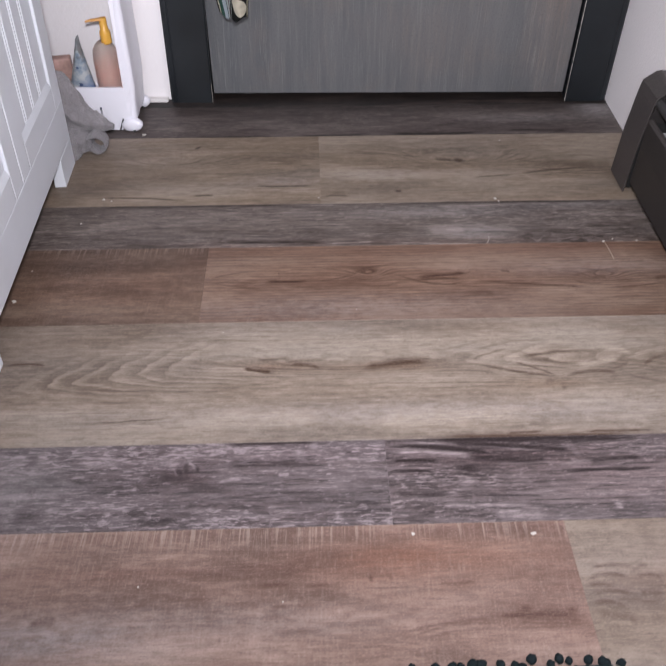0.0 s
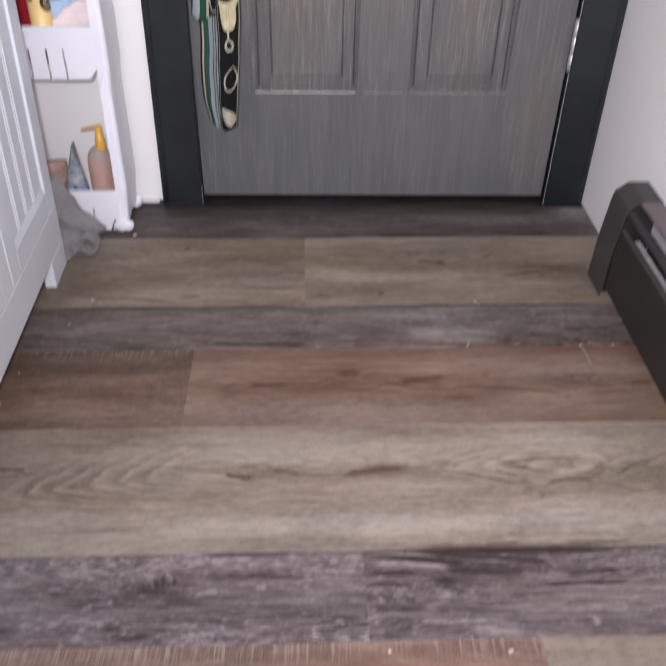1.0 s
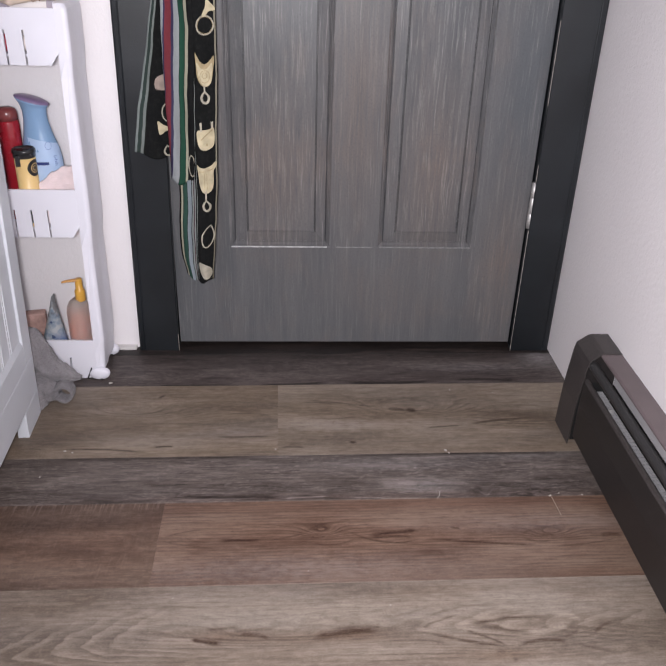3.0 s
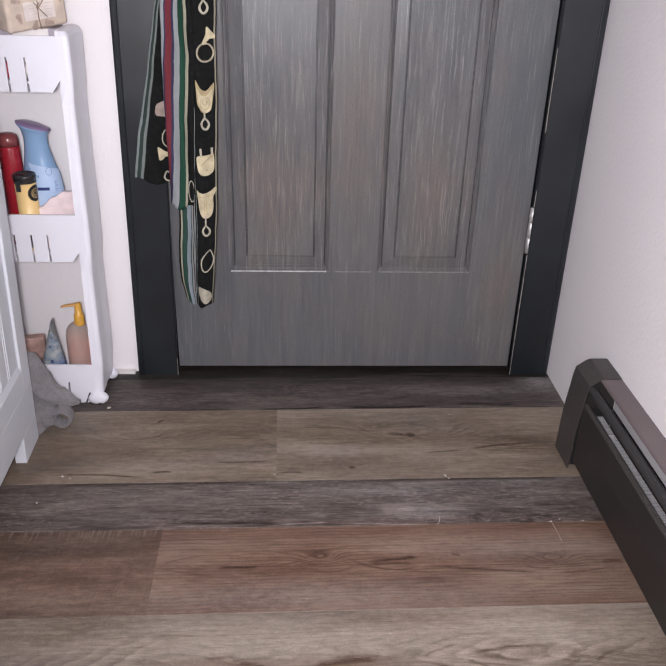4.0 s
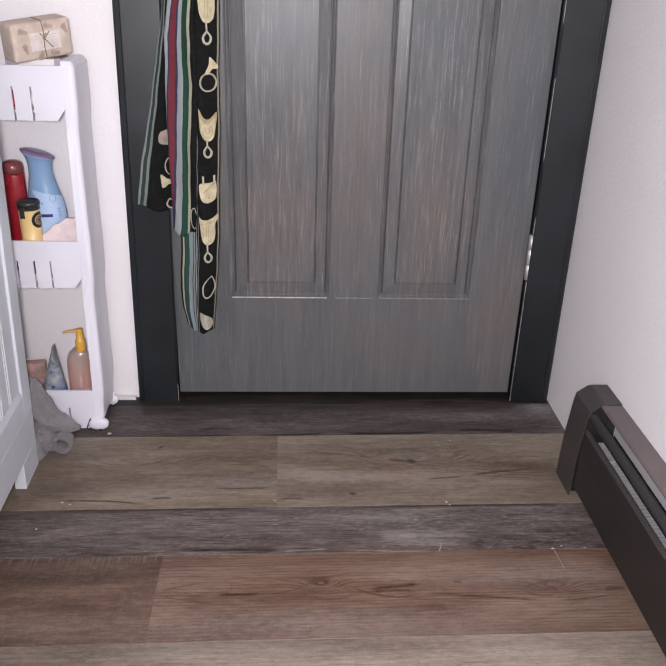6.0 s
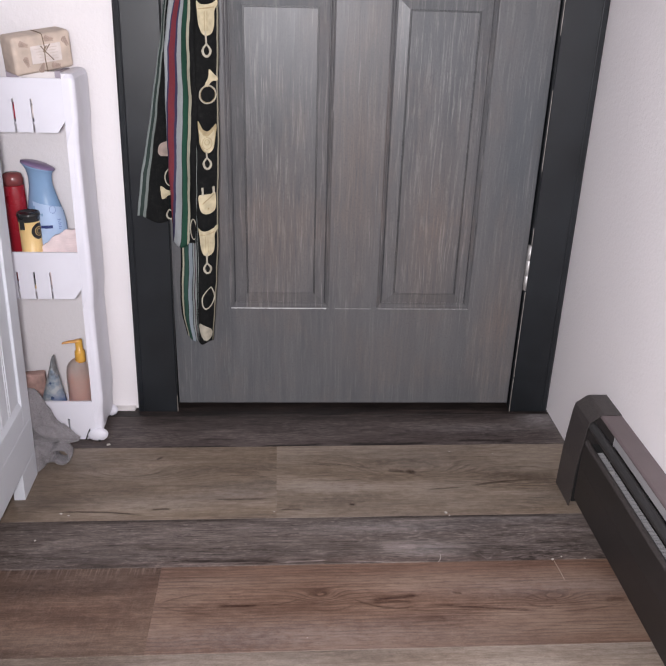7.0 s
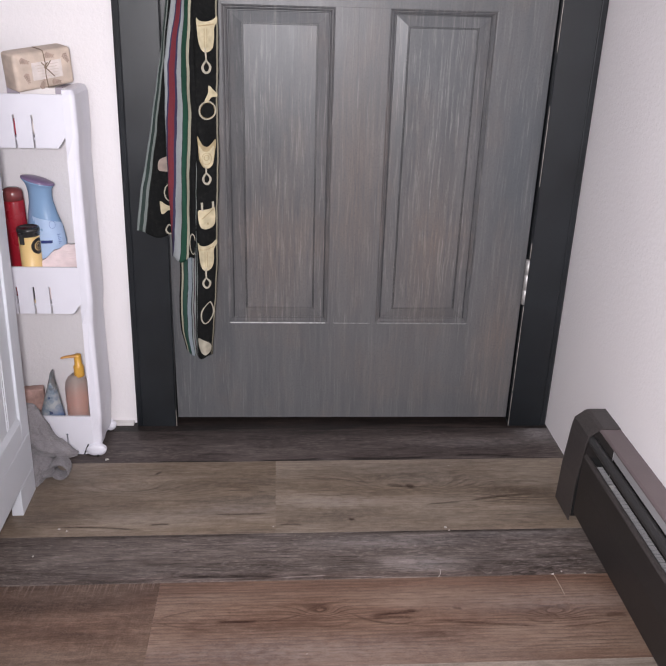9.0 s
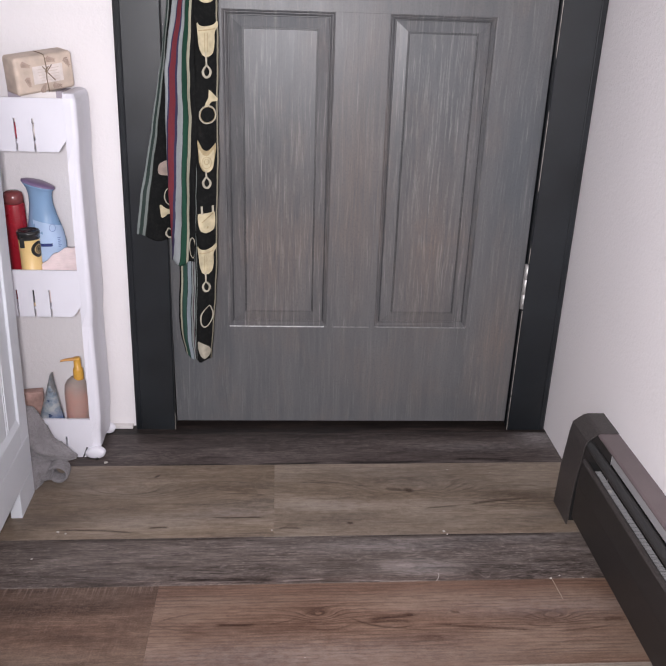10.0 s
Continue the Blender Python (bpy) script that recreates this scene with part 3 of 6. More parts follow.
# last of the tints: dimmer light towards the right, painted into the plank
mat_red6 = wood("brown_sawn_plank_b", scaled(RED, 1.14), dark=SAWN_DARK + SAWN_LINES, cool=0.1, mott=0.2, tints=((-0.07, -1.123, 0.14, 0.02, 1.0, (0.74, 0.56, 0.47)), (-0.1, -1.145, 0.12, 0.02, 0.5, (0.8, 0.64, 0.56)), (-0.36, -1.14, 0.2, 0.01, 0.7, (0.7, 0.6, 0.58)), (-0.4, -1.092, 0.5, 0.012, 0.5, (0.7, 0.62, 0.62)), (0.1, -1.092, 0.2, 0.01, 0.7, (0.6, 0.5, 0.5)), (0.085, -1.175, 0.09, 0.03, 0.9, (0.62, 0.54, 0.52)), (0.1, -1.125, 0.05, 0.03, 0.4, (0.75, 0.68, 0.66)), (0.07, -1.205, 0.08, 0.012, 0.6, (0.66, 0.58, 0.55)), (0.06, -1.19, 0.22, 0.1, 0.7, (0.74, 0.68, 0.66))), sawn=0.36, saw_edge=-1.088, lines=0.2, seed=11, freq=90, pale=(0.41, 0.335, 0.29), hazes=((-0.47, -1.215, 0.1, 0.025, 0.5), (-0.25, -1.2, 0.2, 0.02, 0.2)), ink=(0.55, 0.42, 0.38))
mat_greige6 = wood("greige_plank_b", scaled(GREIGE, 0.86), dark=WAVES, lines=0.3, seed=12, freq=120, blotch=0.2, tints=((0.2, -1.165, 0.08, 0.03, 0.6, (0.82, 0.7, 0.7)), (0.3, -1.18, 0.3, 0.2, 0.6, (0.85, 0.78, 0.78))), ink=(0.6, 0.5, 0.52))
mat_olive_far = wood("olive_plank_c", OLIVE, seed=13, freq=80)
mat_red_far = wood("brown_sawn_plank_c", RED, sawn=0.3, seed=14, freq=70)

g = Graph("wall_paint")
peel = g.noise(scale=125.0, detail=4, rough=0.6)
stain = g.noise(scale=2.2, detail=4)
g.bump(g.ramp(peel, [(0.38, 0.0), (0.64, 1.0)]), 0.22, 0.0013)
mat_wall = g.finish(g.ramp(stain, [(0.3, (0.765, 0.733, 0.745)), (0.7, (0.805, 0.773, 0.782))]), 0.55, 0.0, 0.35)

mat_ceiling = plain("ceiling_paint", (0.8, 0.79, 0.78), 0.8)
mat_casing = plain("charcoal_trim_paint", (0.0094, 0.0117, 0.0144), 0.36, var=0.3, bump=0.4, fine=900, spec=0.5)
# near black for the shade behind the door and inside the heater
mat_dark_gap = plain("gap_shade", (0.006, 0.006, 0.006), 0.6)


def stained(name, seed, k=1.0):
    """Grey-stained door wood, brushed along z: blue-grey stain, thin enough to show brown in places, pale hair scratches."""
    g = Graph(name)
    x, y, z = g.coords()
    sway = g.noise(g.vec(g.m("MULTIPLY", x, 14.0), y, g.m("MULTIPLY", z, 5.0)), 1.0, 3)
    x = g.m("ADD", x, g.m("MULTIPLY", g.m("SUBTRACT", sway, 0.5), 0.012))

    def along(fx, fz, q, detail=4, rough=0.6):
        return g.noise(g.vec(g.m("MULTIPLY", x, fx), y, g.m("ADD", g.m("MULTIPLY", z, fz), seed + q)), 1.0, detail, rough)

    def patch(rows):
        total = 0.0
        for px, pz, lx, lz, q in rows:
            dx = g.m("DIVIDE", g.m("SUBTRACT", x, px), lx)
            dz = g.m("DIVIDE", g.m("SUBTRACT", z, pz), lz)
            one = g.m("MULTIPLY", g.m("EXPONENT", g.m("MULTIPLY", g.m("ADD", g.m("MULTIPLY", dx, dx), g.m("MULTIPLY", dz, dz)), -1.0)), q)
            total = g.m("MAXIMUM", total, one)
        return total

    brush = along(150.0, 8.5, 0, 5, 0.66)
    wide = along(26.0, 2.4, 5, 3)
    blot = along(13.0, 8.0, 2, 5, 0.65)
    hair = along(330.0, 6.5, 8, 3, 0.62)
    gate = along(14.0, 7.0, 14, 4, 0.65)
    col = g.ramp(wide, [(0.25, (0.077, 0.08, 0.085)), (0.5, (0.101, 0.101, 0.105)), (0.75, (0.122, 0.12, 0.123))])
    warm = patch(((0.01, 0.55, 0.06, 0.22, 1.0), (-0.15, 0.42, 0.09, 0.16, 0.8), (0.165, 0.4, 0.07, 0.2, 0.8), (0.335, 0.22, 0.045, 0.16, 0.9), (-0.29, 0.5, 0.03, 0.25, 0.7), (0.08, 0.14, 0.12, 0.06, 0.4)))
    brown = g.m("MULTIPLY", g.m("ADD", warm, g.ramp(blot, [(0.5, 0.0), (0.66, 0.5)])), g.ramp(brush, [(0.34, 0.25), (0.58, 1.0)]))
    col = g.mix(g.m("MULTIPLY", brown, 0.6 + 0.3 * k, True), col, (0.143, 0.116, 0.104))
    blue = patch(((0.345, 0.62, 0.05, 0.2, 1.0), (-0.16, 0.82, 0.1, 0.12, 0.6), (-0.32, 0.2, 0.08, 0.2, 0.5), (0.16, 0.8, 0.1, 0.12, 0.6)))
    col = g.mix(g.m("MULTIPLY", blue, 0.55, True), col, (0.07, 0.082, 0.094))
    col = g.mix(g.ramp(brush, [(0.53, 0.0), (0.72, 0.55 * k)]), col, (0.26, 0.25, 0.244))
    col = g.mix(g.ramp(brush, [(0.27, 0.6 * k), (0.43, 0.0)]), col, (0.045, 0.049, 0.055))
    shine = g.m("MULTIPLY", g.ramp(hair, [(0.58, 0.0), (0.68, 0.6 * k)]), g.ramp(gate, [(0.44, 0.05), (0.6, 1.0)]))
    col = g.mix(shine, col, (0.32, 0.305, 0.295))
    col = g.mix(g.m("MULTIPLY", g.ramp(hair, [(0.28, 0.5 * k), (0.42, 0.0)]), g.ramp(gate, [(0.35, 1.0), (0.6, 0.3)])), col, (0.038, 0.041, 0.046))
    mist = g.noise(g.vec(x, y, z), 260.0, 3, 0.7)
    col = g.mix(g.ramp(mist, [(0.33, 0.32), (0.5, 0.0)]), col, (0.05, 0.053, 0.057))
    g.bump(g.m("ADD", brush, hair), 0.3, 0.0005)
    return g.finish(col, g.m("ADD", g.m("MULTIPLY", wide, 0.2), 0.3), 0.0, 0.34)


mat_stile = stained("grey_stained_wood", 0.0, 0.52)
mat_rail = stained("grey_stained_rail", 0.0, 0.3)
mat_panel = stained("grey_stained_panel", 23.0)
# dark stain in the panel grooves, with the shadow there painted in
mat_groove = plain("groove_stain_and_shade", (0.033, 0.035, 0.039), 0.45, var=0.6, scale=40)
mat_nickel = plain("satin_nickel", (0.46, 0.45, 0.44), 0.5, 0.6, var=0.1, bump=0.05)
mat_cab = plain("white_cabinet_paint", (0.6, 0.62, 0.665), 0.42, var=0.04, bump=0.06)
mat_cart = plain("white_plastic", (0.72, 0.712, 0.775), 0.38, var=0.03, bump=0.04, Subsurface_Weight=0.0)
# one enamel in three tones: light on top, shade in front, both in the colour
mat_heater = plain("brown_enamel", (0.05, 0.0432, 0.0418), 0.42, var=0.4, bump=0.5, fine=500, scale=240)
mat_heater_front = plain("brown_enamel_shaded", (0.0195, 0.0165, 0.016), 0.45, var=0.3, bump=0.35, fine=700, scale=160)
mat_heater_top = plain("brown_enamel_lit", (0.125, 0.098, 0.1), 0.33, var=0.2, bump=0.2, fine=700)
# shade between the fins is put into dark faces and bright edges
mat_fin = plain("aluminium_fin_shaded", (0.05, 0.05, 0.052), 0.5, 0.2, bump=0.05)
mat_fin_edge = plain("aluminium_edge_lit", (0.34, 0.335, 0.34), 0.45, 0.3, bump=0.05)
mat_black = plain("black_plastic", (0.012, 0.012, 0.013), 0.4)
mat_edge = plain("chipped_pale_paint", (0.3, 0.275, 0.25), 0.5, var=0.5, scale=60)
mat_base = plain("pale_trim", (0.68, 0.65, 0.64), 0.5, var=0.2)
mat_subfloor = plain("subfloor", (0.03, 0.028, 0.027), 0.8)


# ---- mesh helpers ----
def part(name, bm, material, parent=None, label="", smooth=False):
    """Links a bmesh as one mesh object, under a thing or a part."""
    me = bpy.data.meshes.new(name)
    bmesh.ops.recalc_face_normals(bm, faces=bm.faces)
    bm.to_mesh(me)
    bm.free()
    for mat in (material if isinstance(material, (list, tuple)) else [material]):
        me.materials.append(mat)
    if smooth:
        me.shade_smooth()
    ob = new(name, me)
    if parent is not None:
        ob.parent = parent
    if label:
        ob["label"] = label
    return ob


def thing(name, label, category, m=None, group="", kind=""):
    ob = tagged(new(name), label, category, group, kind)
    ob.matrix_world = m or Matrix()
    return ob


def box(x0, x1, y0, y1, z0, z1, bevel=0.0, segments=2, bm=None):
    made = bm if bm is not None else bmesh.new()
    c = bmesh.ops.create_cube(made, size=1.0)["verts"]
    for v in c:
        v.co = Vector(((x0 + x1) / 2 + v.co.x * (x1 - x0), (y0 + y1) / 2 + v.co.y * (y1 - y0), (z0 + z1) / 2 + v.co.z * (z1 - z0)))
    if bevel:
        edges = list({e for v in c for e in v.link_edges})
        bmesh.ops.bevel(made, geom=edges, offset=bevel, segments=segments, affect="EDGES", profile=0.5)
    return made


def extrude(profile, a0, a1, put, bm=None):
    """A closed profile of (p, q) drawn from a0 to a1; put(p, q, a) gives the place."""
    made = bm if bm is not None else bmesh.new()
    ends = [[made.verts.new(put(p, q, a)) for p, q in profile] for a in (a0, a1)]
    n = len(profile)
    for i in range(n):
        made.faces.new((ends[0][i], ends[0][(i + 1) % n], ends[1][(i + 1) % n], ends[1][i]))
    made.faces.new(ends[0])
    made.faces.new(ends[1])
    return made


def loft(rings, cap=True, bm=None):
    made = bm if bm is not None else bmesh.new()
    rows = [[made.verts.new(p) for p in ring] for ring in rings]
    n = len(rows[0])
    for a, b in zip(rows, rows[1:]):
        for i in range(n):
            made.faces.new((a[i], a[(i + 1) % n], b[(i + 1) % n], b[i]))
    if cap:
        made.faces.new(rows[0])
        made.faces.new(rows[-1])
    return made


def lathe(profile, cx, cy, n=28, sx=1.0, sy=1.0, bm=None):
    """A turned shape about an upright axis from (radius, height) pairs."""
    return loft([[(cx + r * sx * math.cos(2 * math.pi * i / n), cy + r * sy * math.sin(2 * math.pi * i / n), z) for i in range(n)] for r, z in profile], bm=bm)


def tube(points, r, n=8, bm=None):
    """A round cord or rod along points."""
    pts = [Vector(p) for p in points]
    rings = []
    for i, p in enumerate(pts):
        d = (pts[min(i + 1, len(pts) - 1)] - pts[max(i - 1, 0)]).normalized()
        side = d.cross(Vector((0.13, 0.31, 0.94))).normalized()
        up = side.cross(d)
        rings.append([p + r * (math.cos(2 * math.pi * k / n) * side + math.sin(2 * math.pi * k / n) * up) for k in range(n)])
    return loft(rings, bm=bm)


# ---- the room ----
LEFT, RIGHT, TOP, WALL = -1.12, 0.472, 2.4, -0.004
DOOR_W, DOOR_H = 0.38, 2.03

wall = tagged(part("wall_north", box(LEFT - 0.1, -0.402, WALL, 0.11, -0.02, TOP), mat_wall), "white orange-peel textured wall beside the door", "wall", kind="structure")
part("wall_piece", box(0.402, RIGHT + 0.1, WALL, 0.11, -0.02, TOP), mat_wall, wall)
part("wall_piece", box(-0.402, 0.402, WALL, 0.11, DOOR_H + 0.03, TOP), mat_wall, wall)
tagged(part("wall_east", box(RIGHT, RIGHT + 0.1, REAR - 0.1, WALL - 0.0001, -0.02, TOP), mat_wall), "white textured wall above the baseboard heater", "wall", kind="structure")
tagged(part("wall_west", box(LEFT - 0.1, LEFT, REAR - 0.1, WALL - 0.0001, -0.02, TOP), mat_wall), "plain white textured wall", "wall", kind="structure")
rear = tagged(part("wall_south", box(LEFT, WIN_X0, REAR - 0.1, REAR, -0.02, TOP), mat_wall), "plain white wall with a window", "wall", kind="structure")
part("wall_piece", box(WIN_X1, RIGHT, REAR - 0.1, REAR, -0.02, TOP), mat_wall, rear)
part("wall_piece", box(WIN_X0, WIN_X1, REAR - 0.1, REAR, -0.02, WIN_Z0), mat_wall, rear)
part("wall_piece", box(WIN_X0, WIN_X1, REAR - 0.1, REAR, WIN_Z1, TOP), mat_wall, rear)
tagged(part("ceiling", box(LEFT - 0.1, RIGHT + 0.1, REAR - 0.1, 0.11, TOP, TOP + 0.1), mat_ceiling), "plain white ceiling", "ceiling", kind="structure")
tagged(part("baseboard", box(-0.62, -0.478, WALL - 0.0155, WALL, 0.0, 0.007, 0.0015), mat_base), "thin pale trim strip at the wall's foot", "trim", kind="structure")

# floor of mixed-width planks, turned a little against the door wall
floor = tagged(part("floor", box(LEFT - 0.1, RIGHT + 0.1, REAR - 0.1, 0.2, -0.03, -0.006), mat_subfloor), "mixed-width wood-look vinyl planks in charcoal, tan and reddish brown", "floor", kind="structure")
floor.rotation_euler = (0, 0, radians(0.75))
ROWS = [
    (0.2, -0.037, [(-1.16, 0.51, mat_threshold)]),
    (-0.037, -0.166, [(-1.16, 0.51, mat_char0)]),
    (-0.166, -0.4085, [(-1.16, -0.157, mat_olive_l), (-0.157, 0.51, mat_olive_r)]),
    (-0.4085, -0.5355, [(-1.16, 0.51, mat_char2)]),
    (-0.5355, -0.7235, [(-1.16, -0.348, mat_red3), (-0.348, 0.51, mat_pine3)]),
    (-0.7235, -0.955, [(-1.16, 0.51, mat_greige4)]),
    (-0.955, -1.083, [(-1.16, -0.087, mat_char5a), (-0.087, 0.51, mat_char5b)]),
    (-1.083, -1.273, [(-1.16, 0.116, mat_red6), (0.116, 0.51, mat_greige6)]),
    (-1.273, -1.505, [(-1.16, -0.4, mat_olive_far), (-0.4, 0.51, mat_greige6)]),
    (-1.505, -1.633, [(-1.16, 0.51, mat_char2)]),
    (-1.633, -1.823, [(-1.16, 0.51, mat_red_far)]),
    (-1.823, -2.055, [(-1.16, 0.51, mat_olive_far)]),
    (-2.055, -2.183, [(-1.16, 0.51, mat_char5a)]),
    (-2.183, -2.373, [(-1.16, 0.51, mat_red_far)]),
    (-2.373, -2.9, [(-1.16, 0.51, mat_olive_far)]),
]
for y1, y0, boards in ROWS:
    for x0, x1, mat in boards:
        bm = bmesh.new()
        gap, lip, end = 0.0002, 0.0006, 0.00005
        top = [bm.verts.new(p) for p in ((x0 + end, y0 + lip, 0), (x1 - end, y0 + lip, 0), (x1 - end, y1 - lip, 0), (x0 + end, y1 - lip, 0))]
        mid = [bm.verts.new(p) for p in ((x0 + end / 3, y0 + gap, -0.0004), (x1 - end / 3, y0 + gap, -0.0004), (x1 - end / 3, y1 - gap, -0.0004), (x0 + end / 3, y1 - gap, -0.0004))]
        low = [bm.verts.new((v.co.x, v.co.y, -0.0055)) for v in mid]
        bm.faces.new(top)
        for a, b in ((top, mid), (mid, low)):
            for i in range(4):
                bm.faces.new((a[i], a[(i + 1) % 4], b[(i + 1) % 4], b[i]))
        part("plank", bm, mat, floor)

# window behind the camera
window = tagged(new("window_1"), "white framed window", "window", kind="structure")
for x0, x1, z0, z1 in ((WIN_X0, WIN_X0 + 0.05, WIN_Z0, WIN_Z1), (WIN_X1 - 0.05, WIN_X1, WIN_Z0, WIN_Z1), (WIN_X0 + 0.05, WIN_X1 - 0.05, WIN_Z0, WIN_Z0 + 0.05), (WIN_X0 + 0.05, WIN_X1 - 0.05, WIN_Z1 - 0.05, WIN_Z1)):
    part("window_frame", box(x0, x1, REAR - 0.08, REAR - 0.04, z0, z1, 0.004), mat_cab, window)

# ---- the door and its frame ----
door = thing("door_1", "closed grey-stained wooden panel door with brushed streaks", "door", kind="structure")
# stiles, rails and panels of the slab, face at y = 0
PANELS = ((-0.259, -0.044, -0.218, -0.079), (0.06, 0.267, 0.1, 0.229))
P_Z0, P_Z1, F_Z0, F_Z1 = 0.247, 0.889, 0.284, 0.855
BACK = 0.035


def slab(x0, x1, z0, z1):
    return box(x0, x1, 0.0, BACK, z0, z1, 0.0002, 1)


part("stile", slab(-DOOR_W, PANELS[0][0], 0.012, DOOR_H), mat_stile, door)
part("stile", slab(PANELS[1][1], DOOR_W, 0.012, DOOR_H), mat_stile, door)
part("mullion", slab(PANELS[0][1], PANELS[1][0], P_Z0, P_Z1), mat_stile, door)
part("rail", slab(PANELS[0][0], PANELS[1][1], 0.012, P_Z0), mat_rail, door)
part("rail", slab(PANELS[0][0], PANELS[1][1], P_Z1, DOOR_H), mat_rail, door)
for px0, px1, fx0, fx1 in PANELS:
    bm = bmesh.new()
    steps = [(0.0, 0.0002), (0.045, 0.0009), (0.075, 0.0018), (0.1, 0.0035), (0.115, 0.005), (0.14, 0.005), (0.21, 0.0075), (0.26, 0.0105), (0.3, 0.0105), (0.33, 0.0085), (0.895, 0.0045), (0.905, 0.006), (0.93, 0.006), (0.938, 0.005), (0.953, 0.005), (0.962, 0.006), (0.985, 0.006), (1.0, 0.0042)]
    rings = []
    for f, d in steps:
        x0, x1 = px0 + (fx0 - px0) * f, px1 + (fx1 - px1) * f
        z0, z1 = P_Z0 + (F_Z0 - P_Z0) * f, P_Z1 + (F_Z1 - P_Z1) * f
        rings.append([(x0, d, z0), (x1, d, z0), (x1, d, z1), (x0, d, z1)])
    loft(rings, cap=False, bm=bm)
    bm.verts.ensure_lookup_table()
    bm.faces.ensure_lookup_table()
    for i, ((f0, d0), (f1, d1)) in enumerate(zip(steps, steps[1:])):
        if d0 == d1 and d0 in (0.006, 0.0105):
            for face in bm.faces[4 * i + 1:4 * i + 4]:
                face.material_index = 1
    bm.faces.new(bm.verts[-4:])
    part("panel", bm, [mat_panel, mat_groove], door)

# glints on the lower lips of the panels, put on as pale strips
glint = plain("edge_glint", (0.5, 0.5, 0.5), 0.3, var=0.5, scale=90)
faint_glint = plain("faint_edge_glint", (0.2, 0.2, 0.2), 0.35, var=0.5, scale=90)
for x0, x1, mat in ((-0.256, -0.05, glint), (0.066, 0.264, faint_glint), (-0.03, 0.05, faint_glint)):
    part("glint_strip", box(x0, x1, -0.0005, 0.001, P_Z0 - 0.0008, P_Z0 + 0.0013, 0.0003, 1), mat, door)

# hinge knuckle on the right edge
hinge = part("hinge", lathe([(0.0065, 0.3), (0.0065, 0.3328), (0.0061, 0.3331), (0.0061, 0.3335), (0.0065, 0.3338), (0.0065, 0.3674), (0.0061, 0.3677), (0.0061, 0.3681), (0.0065, 0.3684), (0.0065, 0.401)], 0.3835, -0.0125, 14), mat_nickel, door, "satin nickel hinge", True)
# lever that carries the towel
lever = part("door_handle", lathe([(0.026, 0.0), (0.026, 0.006), (0.022, 0.009), (0.009, 0.01), (0.009, 0.045)], 0, 0, 24), mat_nickel, door, "satin nickel lever", True)
lever.matrix_world = pose(-0.325, 0.0, 0.955, 90, 0, 0)
part("lever_arm", tube([(-0.335, -0.05, 0.955), (-0.31, -0.052, 0.956), (-0.27, -0.052, 0.957), (-0.225, -0.05, 0.955)], 0.008, 12), mat_nickel, door, "", True)

frame_trim = tagged(new("door_casing"), "charcoal painted door casing", "trim", kind="structure")
part("jamb", box(0.384, 0.402, -0.004, 0.1, 0, DOOR_H + 0.02), mat_casing, frame_trim)
part("jamb", box(-0.402, -0.384, -0.004, 0.1, 0, DOOR_H + 0.02), mat_casing, frame_trim)
part("jamb", box(-0.384, 0.384, -0.004, 0.1, DOOR_H + 0.004, DOOR_H + 0.02), mat_casing, frame_trim)
part("door_stop", box(-0.384, 0.384, 0.04, 0.1, 0, DOOR_H), mat_dark_gap, frame_trim)


def casing(side, lean):
    """One upright board with eased edges, a narrow step along its outer edge."""
    prof = [(0.383, -0.0042), (0.383, -0.0185), (0.385, -0.0205), (0.456, -0.0205), (0.4575, -0.0195), (0.459, -0.0205), (0.4665, -0.0195), (0.4705, -0.0165), (0.4715, -0.012), (0.4715, -0.004)]
    return extrude(prof, 0.0, DOOR_H + 0.1, lambda p, q, a: (side * p + lean * a, q, a))


part("casing_board", casing(-1, 0.0155), mat_casing, frame_trim)
part("casing_board", casing(1, -0.001), mat_casing, frame_trim)
part("casing_board", box(-0.35, 0.385, -0.0205, -0.004, DOOR_H + 0.008, DOOR_H + 0.098, 0.002), mat_casing, frame_trim)
# pale chipped paint along the jamb's edge
for z0, z1 in ((0.0, 0.085), (0.09, 0.297), (0.404, 0.44), (0.56, 0.72), (0.82, 1.1)):
    part("chipped_edge", box(0.3812, 0.3827, -0.0209, -0.0188, z0, z1, 0.0004, 1), mat_edge, frame_trim)
part("chipped_edge", box(-0.3824, -0.381, -0.0209, -0.0188, 0.0, 0.042, 0.0004, 1), mat_edge, frame_trim)

# ---- baseboard heater along the right wall ----
heater = thing("baseboard_heater", "long low brown metal baseboard heater with aluminium fins", "heater")
Y_CAP0, Y_CAP1, Y_END = -0.309, -0.385, -2.2
WX = RIGHT - 0.001
cap_out = [(WX, 0.2025), (0.44, 0.2025), (0.4325, 0.2005), (0.4142, 0.186), (0.4112, 0.17), (0.4043, 0.09), (0.402, 0.004)]
cap_in = [(0.4037, 0.004), (0.406, 0.0898), (0.4129, 0.1695), (0.4157, 0.1848), (0.4335, 0.1989), (0.4405, 0.2008), (WX, 0.2008)]
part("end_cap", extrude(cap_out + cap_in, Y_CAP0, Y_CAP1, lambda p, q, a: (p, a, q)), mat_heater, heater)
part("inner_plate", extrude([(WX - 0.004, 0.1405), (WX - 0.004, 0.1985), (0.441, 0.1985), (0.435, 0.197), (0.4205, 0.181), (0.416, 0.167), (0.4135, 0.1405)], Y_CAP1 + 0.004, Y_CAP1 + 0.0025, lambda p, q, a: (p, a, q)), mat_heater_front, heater)
